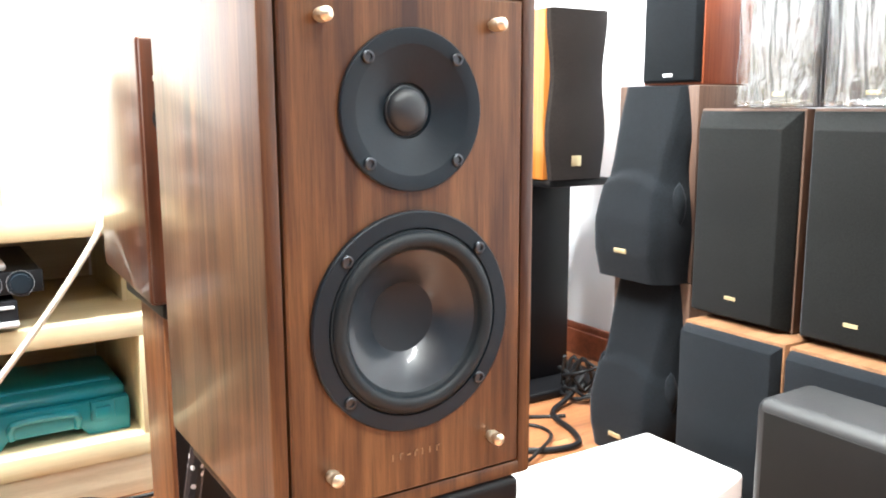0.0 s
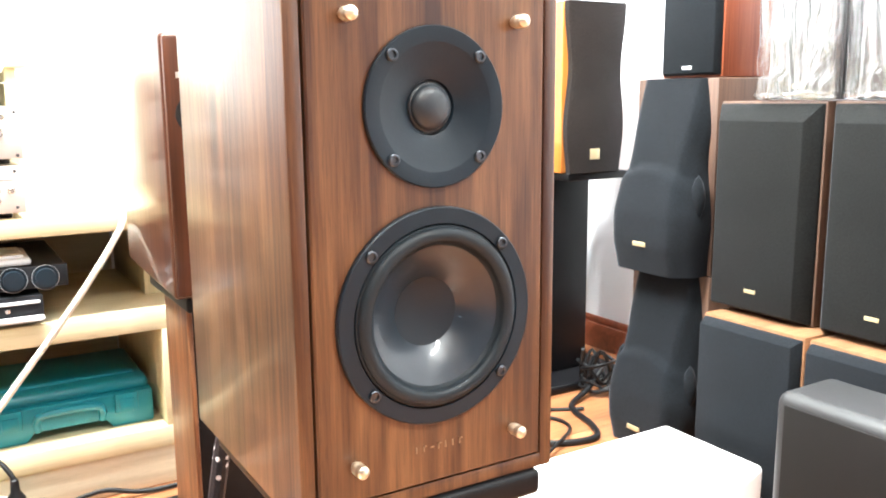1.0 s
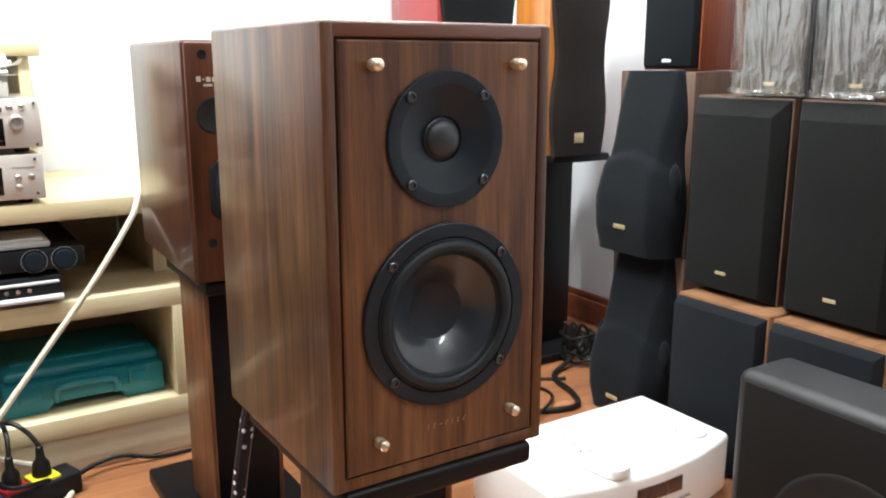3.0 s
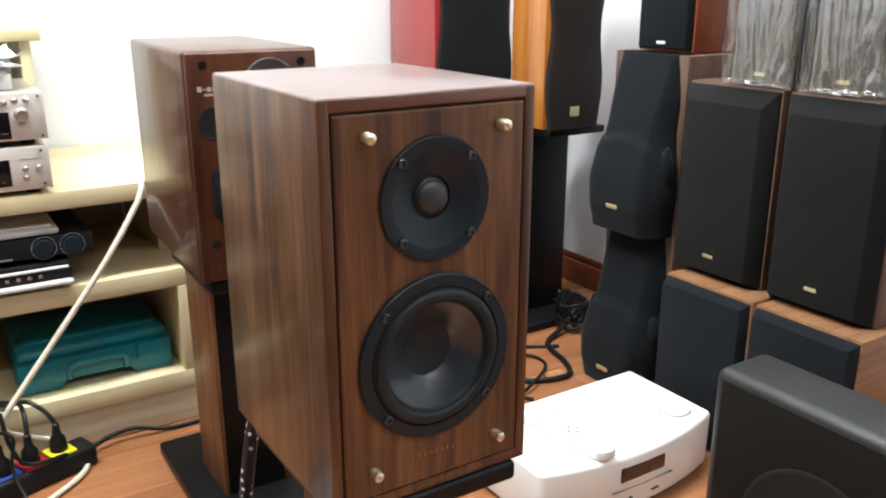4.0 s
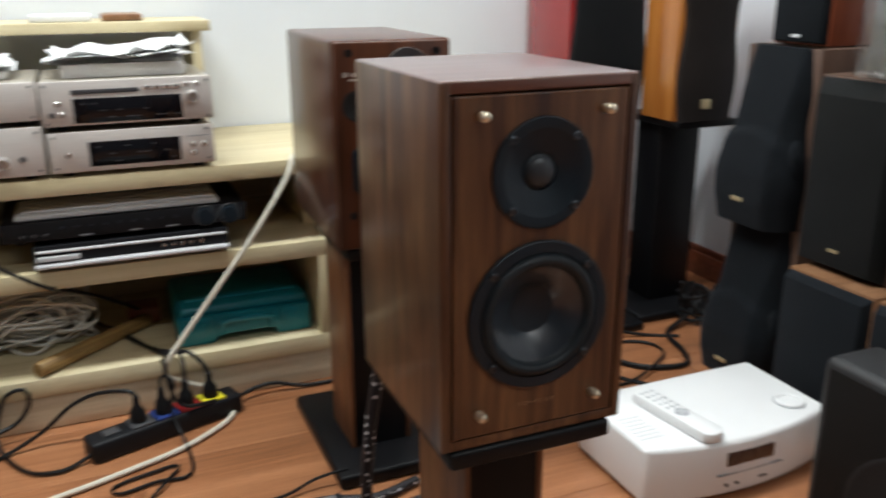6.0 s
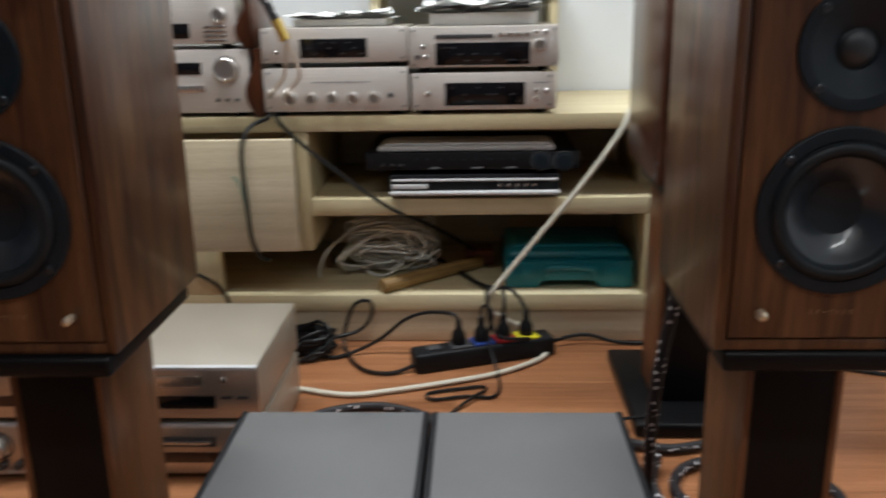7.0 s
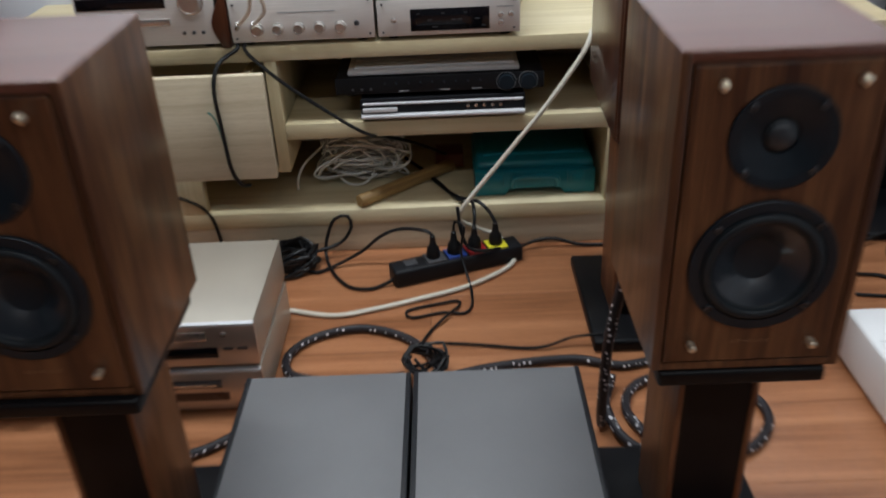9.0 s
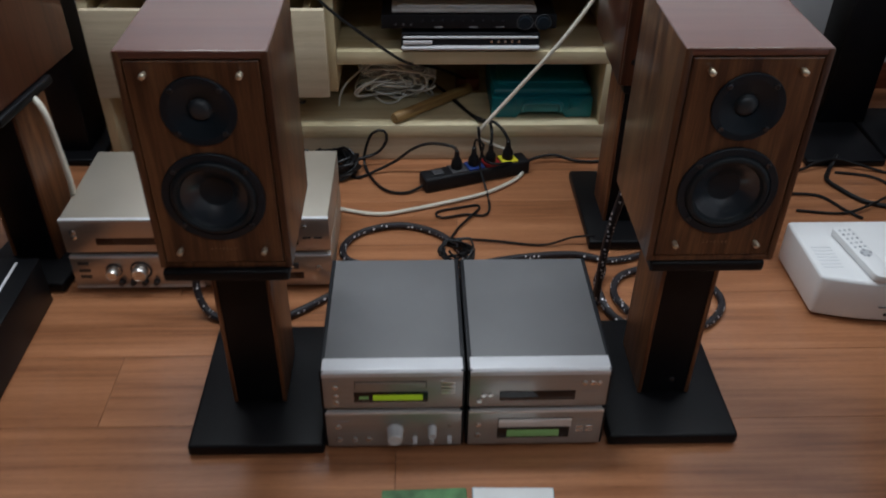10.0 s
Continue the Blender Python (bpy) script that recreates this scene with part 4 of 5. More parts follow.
# on the middle board
u = component(pose(0.005, 1.026, 0.3305), 0.362, 0.26, 0.05, "thin silver disc player on the middle shelf", BLACK_MATT, BLACK_MATT, name="disc_player", category="disc player")
part("lower_lip", box(-0.181, 0.181, -0.014, 0.004, 0.008, 0.017, 0.004), LIP_SILVER, u, "bright silver lower edge")
part("upper_lip", box(-0.176, 0.176, -0.006, 0.004, 0.037, 0.042, 0.002), LIP_SILVER, u, "bright silver upper edge")
part("tray_front", box(-0.176, -0.1, -0.009, 0.002, 0.022, 0.031, 0.001), LIP_SILVER, u, "silver tray front")
for k in range(5):
    part("button", lathe([(0.004, 0), (0.004, 0.003), (0, 0.0035)], front(0.055 + 0.018 * k, 0, 0.028), 14), SILVER_SMOOTH, u)
u = component(pose(0, 1.032, 0.3815), 0.455, 0.29, 0.046, "black receiver with two round dials on the middle shelf", BLACK_MATT, BLACK_MATT, name="receiver", category="receiver")
for kx in (0.145, 0.193):
    part("dial", lathe([(0.021, 0), (0.021, 0.001), (0.019, 0.001), (0.0185, 0.0004), (0.016, 0.0004), (0.0155, 0.009), (0, 0.0095)], front(kx, 0, 0.026), 32), DRIVER_PLASTIC, u, "round black dial")
    part("dial_ring", lathe([(0.0212, 0.0002), (0.0212, 0.0012), (0.0205, 0.0012), (0.0205, 0.0002)], front(kx, 0, 0.026), 32), GREY_PRINT, u, "grey scale ring")
for kx in (-0.19, -0.17, -0.15):
    round_button(u, kx, 0.02, 0.0025, DARK_GREY)
for kx in (-0.09, 0.0, 0.07):
    print_bar(u, kx, kx + 0.022, 0.012, 0.0145)
for k in range(9):
    round_button(u, -0.12 + 0.026 * k, 0.031, 0.0022, DRIVER_PLASTIC)
kb = thing("keyboard", pose(-0.01, 1.042, 0.4285), "pale grey keyboard lying on the receiver", "keyboard")
part("body", box(-0.19, 0.185, 0, 0.13, 0, 0.011, 0.004), WHITE_MATT, kb)
for r in range(4):
    part("key_strip", box(-0.175, 0.175, 0.014 + r * 0.026, 0.034 + r * 0.026, 0.011, 0.016, 0.003), WHITE_MATT, kb)

# on the bottom board
case = thing("tool_case", pose(0.215, 1.067, 0.1135), "teal plastic tool case with two latches on the lower shelf", "tool case")
low = [(-0.142, 0.0), (-0.142, 0.062), (0.142, 0.062), (0.142, 0.0), (0.07, 0.0), (0.058, 0.016), (-0.058, 0.016), (-0.07, 0.0)]
part("lower_shell", extruded(low, 0.0, 0.24, 0.004), TEAL, case)
part("upper_shell", box(-0.139, 0.139, 0.012, 0.235, 0.058, 0.082, 0.012, 3), TEAL, case)
part("ridge", box(-0.12, 0.12, 0.05, 0.2, 0.08, 0.086, 0.003), TEAL, case)
for lx in (-0.095, 0.095):
    part("latch", box(lx - 0.02, lx + 0.02, -0.006, 0.004, 0.026, 0.062, 0.003), TEAL, case)
    part("latch_tab", box(lx - 0.013, lx + 0.013, -0.009, -0.003, 0.032, 0.052, 0.002), TEAL, case)
part("handle", tube([(-0.052, 0.004, 0.018), (-0.05, -0.004, 0.045), (0, -0.006, 0.05), (0.05, -0.004, 0.045), (0.052, 0.004, 0.018)], 0.007), TEAL, case)

coil = thing("wire_coil", pose(-0.207, 1.222, 0.1135), "loose coil of white wire heaped on the lower shelf", "wire coil")
rc = random.Random(11)
for k in range(44):
    a0, rx, rz = rc.uniform(0, 6.28), rc.uniform(0.05, 0.112), rc.uniform(0.018, 0.058)
    cx, cy, cz, tilt = rc.uniform(-0.02, 0.02), rc.uniform(-0.07, 0.03), rc.uniform(0.05, 0.1), rc.uniform(-0.4, 0.4)
    pts = []
    for s in range(13):
        a = a0 + s * 0.5
        pts.append((cx + rx * math.cos(a), cy + 0.035 * math.sin(a * 1.3 + k) - 0.02 * math.sin(a), max(0.004, cz + rz * math.sin(a) + tilt * rx * math.cos(a))))
    part("loop", tube(pts, 0.0031, 6, 0.02), CORD_WHITE, coil)
part("loose_end", tube([(-0.08, -0.06, 0.11), (-0.13, -0.08, 0.07), (-0.15, -0.085, 0.03), (-0.152, -0.085, 0.004)], 0.0032, 6), CORD_WHITE, coil)
stick = thing("wooden_stick", pose(-0.2, 1.032, 0.1300, 0, 0, 41), "short round wooden stick lying across the lower shelf", "stick")
part("shaft", lathe([(0, 0), (0.014, 0), (0.0158, 0.003), (0.0158, 0.287), (0.014, 0.29), (0, 0.29)], pose(0, 0, 0, 0, 90, 0), 24), STICK_WOOD, stick)
t = thing("dark_red_box", pose(0.015, 1.242, 0.1135), "small dark red cardboard box on the lower shelf", "box")
part("body", box(-0.035, 0.035, 0, 0.07, 0, 0.035, 0.002), TRIM_WOOD, t)


# ---- power strip and cords ----
strip = thing("power_strip", pose(-0.115, 0.846, 0.0005, 0, 0, 19.5), "black power strip with coloured sockets on the floor", "power strip")
part("body", box(0, 0.31, 0, 0.055, 0, 0.042, 0.007, 3), BLACK_MATT, strip)
part("switch", box(0.03, 0.06, 0.015, 0.04, 0.04, 0.046, 0.002), DARK_GREY, strip, "rocker switch")
for sx, mtl, lab in ((0.1, DARK_GREY, "black socket"), (0.15, PLUG_BLUE, "blue socket"), (0.2, PLUG_RED, "red socket"), (0.25, PLUG_YELLOW, "yellow socket")):
    part("socket", box(sx - 0.02, sx + 0.025, 0.005, 0.05, 0.04, 0.0465, 0.002), mtl, strip, lab)


def plug(x, y, z, lean=0.0):
    ob = thing("plug", pose(x, y, z, 0, lean, 19), "black mains plug pushed into the power strip", "plug", "mains plugs")
    part("body", lathe([(0, 0), (0.015, 0), (0.016, 0.003), (0.014, 0.022), (0.0075, 0.032), (0.006, 0.052), (0.0035, 0.054), (0, 0.054)], None, 20), CORD_BLACK, ob)
    return ob


PLUGS = []
ca, sa = math.cos(radians(19.5)), math.sin(radians(19.5))
for sx in (0.1, 0.15, 0.2, 0.252):
    PLUGS.append((-0.115 + sx * ca - 0.028 * sa, 0.846 + sx * sa + 0.028 * ca))
    plug(PLUGS[-1][0], PLUGS[-1][1], 0.0475)


def cord(points, r, material, label, name="cable", segs=8, step=0.012, flat=1.0, category="cable"):
    ob = part(name, tube(points, r, segs, step, flat), material, None)
    return tagged(ob, label, category)


cord([(0.465, 1.122, 0.515), (0.385, 1.072, 0.515), (0.34, 1.037, 0.515), (0.322, 1.016, 0.512), (0.309, 0.997, 0.482), (0.235, 0.977, 0.38), (0.135, 0.965, 0.258), (0.07, 0.962, 0.178), (0.038, 0.962, 0.135), (0.034, 0.985, 0.095),
      (0.07, 1.012, 0.06), (0.12, 1.014, 0.035), (0.15, 1.0, 0.012), (0.16, 0.967, 0.007), (0.137, 0.912, 0.007), (0.047, 0.841, 0.007), (-0.059, 0.796, 0.007), (-0.163, 0.76, 0.007), (-0.246, 0.743, 0.007), (-0.36, 0.775, 0.007)],
     0.0053, CORD_CREAM, "cream flat mains cord hanging from the shelf onto the floor", step=0.014)
cord([(-0.985, 0.6, 0.436), (-0.945, 0.57, 0.43), (-0.92, 0.552, 0.4), (-0.912, 0.55, 0.32), (-0.908, 0.55, 0.225), (-0.922, 0.57, 0.15), (-0.932, 0.61, 0.04), (-0.94, 0.68, 0.007), (-0.95, 0.8, 0.007)], 0.0065, CORD_CREAM, "cream cord hanging beside the stand")
P = PLUGS
cord([(P[0][0], P[0][1], 0.10), (P[0][0] - 0.014, P[0][1] + 0.006, 0.11), (-0.1, 0.945, 0.1), (-0.148, 0.952, 0.08), (-0.198, 0.96, 0.036), (-0.259, 0.95, 0.008), (-0.302, 0.925, 0.006), (-0.34, 0.95, 0.006), (-0.378, 0.985, 0.008)], 0.0042, CORD_BLACK, "black mains cord arching from the power strip")
cord([(P[1][0], P[1][1], 0.10), (P[1][0] + 0.004, P[1][1] + 0.004, 0.122), (P[1][0] + 0.024, P[1][1] - 0.012, 0.115), (0.032, 0.9, 0.06), (0.048, 0.85, 0.012), (0.052, 0.807, 0.006), (0.05, 0.761, 0.005), (0.033, 0.736, 0.005), (-0.012, 0.742, 0.005), (-0.075, 0.727, 0.005),
      (-0.09, 0.745, 0.005), (-0.075, 0.76, 0.005), (-0.012, 0.778, 0.005), (0.02, 0.785, 0.005), (0.024, 0.768, 0.005), (0.0, 0.727, 0.01), (-0.035, 0.68, 0.005), (-0.06, 0.62, 0.008)], 0.0032, CORD_BLACK, "thin black cord looped on the floor")
cord([(P[2][0], P[2][1], 0.10), (P[2][0] + 0.002, P[2][1] + 0.012, 0.126), (0.062, 0.99, 0.14), (0.04, 1.025, 0.124), (0.01, 1.09, 0.1185), (-0.04, 1.2, 0.1185), (-0.1, 1.3, 0.1185)], 0.0042, CORD_BLACK, "black mains cord running up onto the lower shelf")
cord([(P[3][0], P[3][1], 0.10), (P[3][0] - 0.012, P[3][1] + 0.01, 0.122), (0.078, 0.99, 0.138), (0.052, 1.02, 0.13), (0.014, 1.08, 0.12), (-0.05, 1.2, 0.122)], 0.0042, CORD_BLACK, "black mains cord running up onto the lower shelf")
cord([(0.028, 0.945, 0.15), (0.034, 0.93, 0.1), (0.05, 0.915, 0.06), (0.085, 0.915, 0.052), (0.13, 0.945, 0.04), (0.165, 0.985, 0.016), (0.211, 1.008, 0.02), (0.257, 1.012, 0.022), (0.314, 1.005, 0.008), (0.39, 1.005, 0.006), (0.5, 1.02, 0.006)], 0.0042, CORD_BLACK, "black cord running along the plinth")
cord([(-0.105, 0.872, 0.022), (-0.14, 0.86, 0.008), (-0.173, 0.844, 0.006), (-0.22, 0.857, 0.006), (-0.258, 0.911, 0.006), (-0.285, 0.985, 0.013), (-0.281, 1.005, 0.052), (-0.26, 1.012, 0.097), (-0.229, 1.012, 0.103), (-0.222, 1.005, 0.077), (-0.251, 1.0, 0.039), (-0.314, 0.985, 0.026), (-0.37, 0.985, 0.02)],
     0.0042, CORD_BLACK, "black cord of the power strip coiled on the floor")
tang = thing("cord_tangle", pose(-0.372, 0.955, 0), "heap of tangled black cords by the plinth", "cables")
rt = random.Random(5)
for k in range(12):
    pts = [(0.08 * math.cos(a0 + s * 0.9) * rt.uniform(0.6, 1.0), 0.05 * math.sin(a0 + s * 0.9) * rt.uniform(0.6, 1.1), 0.008 + 0.085 * rt.random() * (0.3 + 0.06 * k)) for a0 in [rt.uniform(0, 6)] for s in range(9)]
    part("cord", tube(pts, 0.0042, 7, 0.014), CORD_BLACK, tang)
# cables hanging from the shelf
cord([(-0.435, 1.082, 0.514), (-0.422, 1.020, 0.514), (-0.423, 1.007, 0.508), (-0.453, 0.962, 0.493), (-0.465, 0.937, 0.448), (-0.462, 0.934, 0.358), (-0.457, 0.934, 0.268), (-0.445, 0.952, 0.223), (-0.435, 0.982, 0.208)], 0.0045, CORD_BLACK, "black cord hanging over the drawer")
cord([(-0.415, 1.082, 0.514), (-0.407, 1.020, 0.514), (-0.400, 1.007, 0.498), (-0.335, 0.997, 0.438), (-0.235, 1.000, 0.358), (-0.165, 1.007, 0.308), (-0.125, 1.072, 0.273), (-0.055, 1.172, 0.208), (0.025, 1.272, 0.128)], 0.0042, CORD_BLACK, "black cord hanging in front of the middle shelf")
cord([(-0.487, 0.940, 0.398), (-0.475, 0.939, 0.383), (-0.467, 0.938, 0.348), (-0.462, 0.938, 0.288)], 0.004, GREEN_TIE, "short green wire tie hanging on the drawer", flat=0.5)
cord([(-0.7, 0.95, 0.12), (-0.664, 1.0, 0.178), (-0.59, 1.005, 0.162), (-0.545, 1.01, 0.114), (-0.53, 1.012, 0.006)], 0.004, CORD_BLACK, "black cord behind the champagne components")
# braided interconnect with its split copper tails on the amplifier
braid = thing("braided_cable", pose(0, 0, 0), "thick braided cable with a gold collar on the shelf", "cable")
part("sleeve", tube([(-0.605, 1.182, 0.758), (-0.565, 1.052, 0.783), (-0.515, 0.977, 0.808), (-0.450, 0.957, 0.798), (-0.403, 0.952, 0.748), (-0.379, 0.952, 0.703)], 0.009, 10), BRAID, braid)
part("collar", tube([(-0.380, 0.952, 0.706), (-0.364, 0.955, 0.666)], 0.0105, 14, 0.01), GOLD, braid, "gold collar")
for e in (-0.012, 0.014):
    tail = part("tail", tube([(-0.364, 0.955, 0.668), (-0.36 + e * 0.6, 0.962, 0.635), (-0.362 + e * 1.2, 0.975, 0.595), (-0.392 + e * 1.2, 0.996, 0.563)], 0.004, 8), CORD_CLEAR, braid, "clear copper tail")
    part("jack", tube([(-0.392 + e * 1.2, 0.996, 0.564), (-0.402 + e * 1.2, 1.014, 0.55)], 0.0055, 12, 0.01), SILVER_SMOOTH, tail, "silver phono jack")
# braided speaker cables on the floor
BR = "braided black and white speaker cable lying on the floor"
cord([(0.320, 0.227, 0.480), (0.301, 0.275, 0.475), (0.278, 0.314, 0.391), (0.264, 0.329, 0.302), (0.254, 0.334, 0.213), (0.251, 0.339, 0.107), (0.257, 0.363, 0.022), (0.276, 0.432, 0.010), (0.296, 0.480, 0.027), (0.271, 0.422, 0.027), (0.293, 0.333, 0.010), (0.369, 0.278, 0.010), (0.484, 0.296, 0.010), (0.547, 0.368, 0.010), (0.530, 0.447, 0.010),
      (0.431, 0.498, 0.010), (0.344, 0.479, 0.010), (0.309, 0.411, 0.011), (0.327, 0.333, 0.020)], 0.0085, BRAID, BR, "speaker_cable", 10)
cord([(0.413, 0.557, 0.010), (0.326, 0.534, 0.010), (0.240, 0.559, 0.010), (0.125, 0.551, 0.010), (0.010, 0.523, 0.010), (-0.087, 0.466, 0.010)], 0.0085, BRAID, BR, "speaker_cable", 10)
cord([(-0.010, 0.485, 0.010), (-0.028, 0.563, 0.010), (-0.084, 0.647, 0.010), (-0.179, 0.688, 0.010), (-0.275, 0.660, 0.010), (-0.319, 0.597, 0.010), (-0.297, 0.538, 0.010), (-0.201, 0.517, 0.010), (-0.086, 0.525, 0.010)], 0.0085, BRAID, BR, "speaker_cable", 10)
cord([(-0.418, 0.222, 0.480), (-0.446, 0.275, 0.450), (-0.502, 0.345, 0.311), (-0.568, 0.395, 0.178), (-0.621, 0.386, 0.089), (-0.598, 0.351, 0.018), (-0.521, 0.326, 0.010), (-0.435, 0.339, 0.010), (-0.362, 0.392, 0.010), (-0.313, 0.440, 0.010), (-0.278, 0.508, 0.010)], 0.0085, BRAID, BR, "speaker_cable", 10)
cord([(-0.05, 0.6, 0.03), (0.0, 0.63, 0.006), (0.06, 0.622, 0.006), (0.171, 0.604, 0.006), (0.243, 0.615, 0.02), (0.3, 0.61, 0.03)], 0.003, CORD_BLACK, "thin black cord on the floor")
knot = thing("cord_tangle", pose(-0.047, 0.544, 0), "small knot of black cords behind the components", "cables")
for k in range(6):
    pts = [(0.05 * math.cos(a0 + s * 1.0) * rt.uniform(0.5, 1.0), 0.045 * math.sin(a0 + s * 1.0) * rt.uniform(0.5, 1.1), 0.022 + 0.03 * rt.random()) for a0 in [rt.uniform(0, 6)] for s in range(8)]
    part("cord", tube(pts, 0.003, 6, 0.014), CORD_BLACK, knot)
cord([(1.06, 0.99, 0.03), (1.03, 0.955, 0.007), (1.0, 0.9, 0.007), (1.012, 0.859, 0.007), (1.05, 0.795, 0.007), (1.106, 0.764, 0.007), (1.165, 0.762, 0.007), (1.2, 0.82, 0.007), (1.22, 0.9, 0.007), (1.25, 0.94, 0.007), (1.317, 0.965, 0.02), (1.38, 0.99, 0.05)],
     0.0065, CORD_BLACK, "thick black cord curling on the floor by the stand")
cord([(0.62, 0.93, 0.005), (0.8, 0.85, 0.005), (0.869, 0.832, 0.005), (0.948, 0.818, 0.005), (0.99, 0.75, 0.005), (1.02, 0.71, 0.005)], 0.0042, CORD_BLACK, "black cord lying on the floor")
cord([(1.04, 0.94, 0.005), (1.127, 0.918, 0.005), (1.16, 0.88, 0.005), (1.15, 0.83, 0.005), (1.07, 0.765, 0.016), (0.98, 0.735, 0.005), (0.86, 0.75, 0.005)], 0.0038, CORD_BLACK, "thin black cord lying on the floor")
cord([(0.596, 1.055, 0.005), (0.782, 0.969, 0.005), (0.922, 0.947, 0.005), (0.998, 0.964, 0.024), (1.064, 0.972, 0.026), (1.176, 0.941, 0.005), (1.250, 0.901, 0.005)], 0.0042, CORD_BLACK, "black cord lying on the floor")
fr = thing("cord_tangle", pose(1.36, 0.985, 0), "tangle of black cords hanging by the wall", "cables")
for k in range(5):
    pts = [(0.05 * math.cos(a0 + s * 1.1) * rt.uniform(0.5, 1.0), 0.06 * math.sin(a0 + s * 1.1) * rt.uniform(0.5, 1.0), 0.008 + (0.03 + 0.02 * k) * rt.random()) for a0 in [rt.uniform(0, 6)] for s in range(8)]
    part("cord", tube(pts, 0.0045, 6, 0.014), CORD_BLACK, fr)

# ---- white tabletop music system ----
white = thing("music_system", pose(0.936, 0.338, 0.0), "white tabletop music system with a curved front on the floor", "music system")
WW, WD, WH = 0.402, 0.21, 0.112


def bowed(w, d, z0, z1, bow, bev, inset=0.0, foot=1.0):
    """A box whose front bows outwards."""
    b, n = bmesh.new(), 20
    pts = [(-w / 2 + inset, d - inset), (-w / 2 + inset, 0)]
    pts = [(-w / 2 + inset + (w - 2 * inset) * i / n, inset - bow * (1 - (2 * i / n - 1) ** 2)) for i in range(n + 1)] + [(w / 2 - inset, d - inset), (-w / 2 + inset, d - inset)]
    lo, hi = [b.verts.new((x * foot, d / 2 + (y - d / 2) * foot, z0)) for x, y in pts], [b.verts.new((x, y, z1)) for x, y in pts]
    f = [b.faces.new(lo[::-1]), b.faces.new(hi)]
    k = len(pts)
    for i in range(k):
        b.faces.new((lo[i], lo[(i + 1) % k], hi[(i + 1) % k], hi[i]))
    bmesh.ops.recalc_face_normals(b, faces=b.faces[:])
    edges = [e for e in b.edges if abs(e.verts[0].co.z - e.verts[1].co.z) < 1e-6 or abs(e.calc_face_angle(0)) > 0.6]
    bmesh.ops.bevel(b, geom=edges, offset=bev, segments=3, profile=0.5, affect="EDGES")
    return b


part("body", bowed(WW, WD, 0.006, WH, 0.034, 0.009, 0.0, 0.995), WHITE_GLOSS, white)
part("base", bowed(WW, WD, 0.0005, 0.007, 0.034, 0.001, 0.02), DARK_GREY, white)
part("front_panel", bowed(0.155, 0.1, 0.012, WH - 0.005, 0.006, 0.002), WHITE_MATT, white, "flat white control panel").location = (0.0, -0.0265, 0)
part("display", box(-0.052, 0.048, -0.0345, -0.029, 0.064, 0.09, 0.001), DISPLAY_WARM, white, "tinted display window")
part("tray_line", box(-0.07, 0.07, -0.0345, -0.03, 0.048, 0.049, 0), GREY_PRINT, white)
for k in range(2):
    part("button", lathe([(0.0035, 0), (0.0035, 0.002), (0, 0.0025)], front(-0.05 + 0.022 * k, -0.032, 0.028), 14), BLACK_MATT, white)
part("socket", box(0.02, 0.038, -0.0345, -0.03, 0.026, 0.03, 0.001), DARK_GREY, white)
part("dial_gap", lathe([(0.0285, 0.0009), (0.0285, 0.0014), (0.0255, 0.0014), (0.0255, 0.0009)], pose(0.146, 0.038, WH - 0.001), 40), GREY_PRINT, white)
part("dial_ring", lathe([(0.026, 0), (0.026, 0.005), (0.023, 0.007), (0.02, 0.005), (0.02, 0.003), (0, 0.003)], pose(0.146, 0.038, WH - 0.001), 40), WHITE_GLOSS, white, "round white dial")
for k in range(7):
    part("vent_slot", box(-0.185, -0.14, 0.03 + 0.012 * k, 0.034 + 0.012 * k, WH - 0.0004, WH + 0.0008, 0), WHITE_MATT, white)
rem = thing("remote_control", pose(0.862, 0.309, WH + 0.0002, 0, 0, 8), "white remote control with a rounded end lying on the music system", "remote control")
rim = [(0.023 * math.cos(a), 0.018 + 0.018 * math.sin(a)) for a in [math.pi + math.pi * k / 10 for k in range(11)]]
shell = extruded(rim + [(0.022, 0.183), (0.018, 0.188), (-0.018, 0.188), (-0.022, 0.183)], -0.02, 0.0, 0.005)
shell.transform(pose(0, 0, 0, -90, 0, 0))
bmesh.ops.recalc_face_normals(shell, faces=shell.faces[:])
part("body", shell, WHITE_GLOSS, rem)
for r in range(5):
    for c in range(3):
        part("button", lathe([(0.0032, 0), (0.0032, 0.0012), (0, 0.0016)], pose(-0.012 + 0.012 * c, 0.108 + 0.016 * r, 0.0198), 10), GREY_PRINT if (r, c) in ((0, 1), (2, 2), (3, 0)) else KEY_GREY, rem)
part("control_ring", lathe([(0.013, 0), (0.013, 0.0012), (0.009, 0.0016), (0.008, 0.001), (0, 0.001)], pose(0, 0.085, 0.0198), 24), KEY_GREY, rem)
for c in range(4):
    part("button", lathe([(0.0028, 0), (0.0028, 0.0024), (0, 0.0028)], pose(0.0105 * math.cos(c * 1.571), 0.085 + 0.0105 * math.sin(c * 1.571), 0.0198), 10), GREY_PRINT, rem)

# ---- loudspeakers along the right wall; their fronts face -x ----
TURN = 90


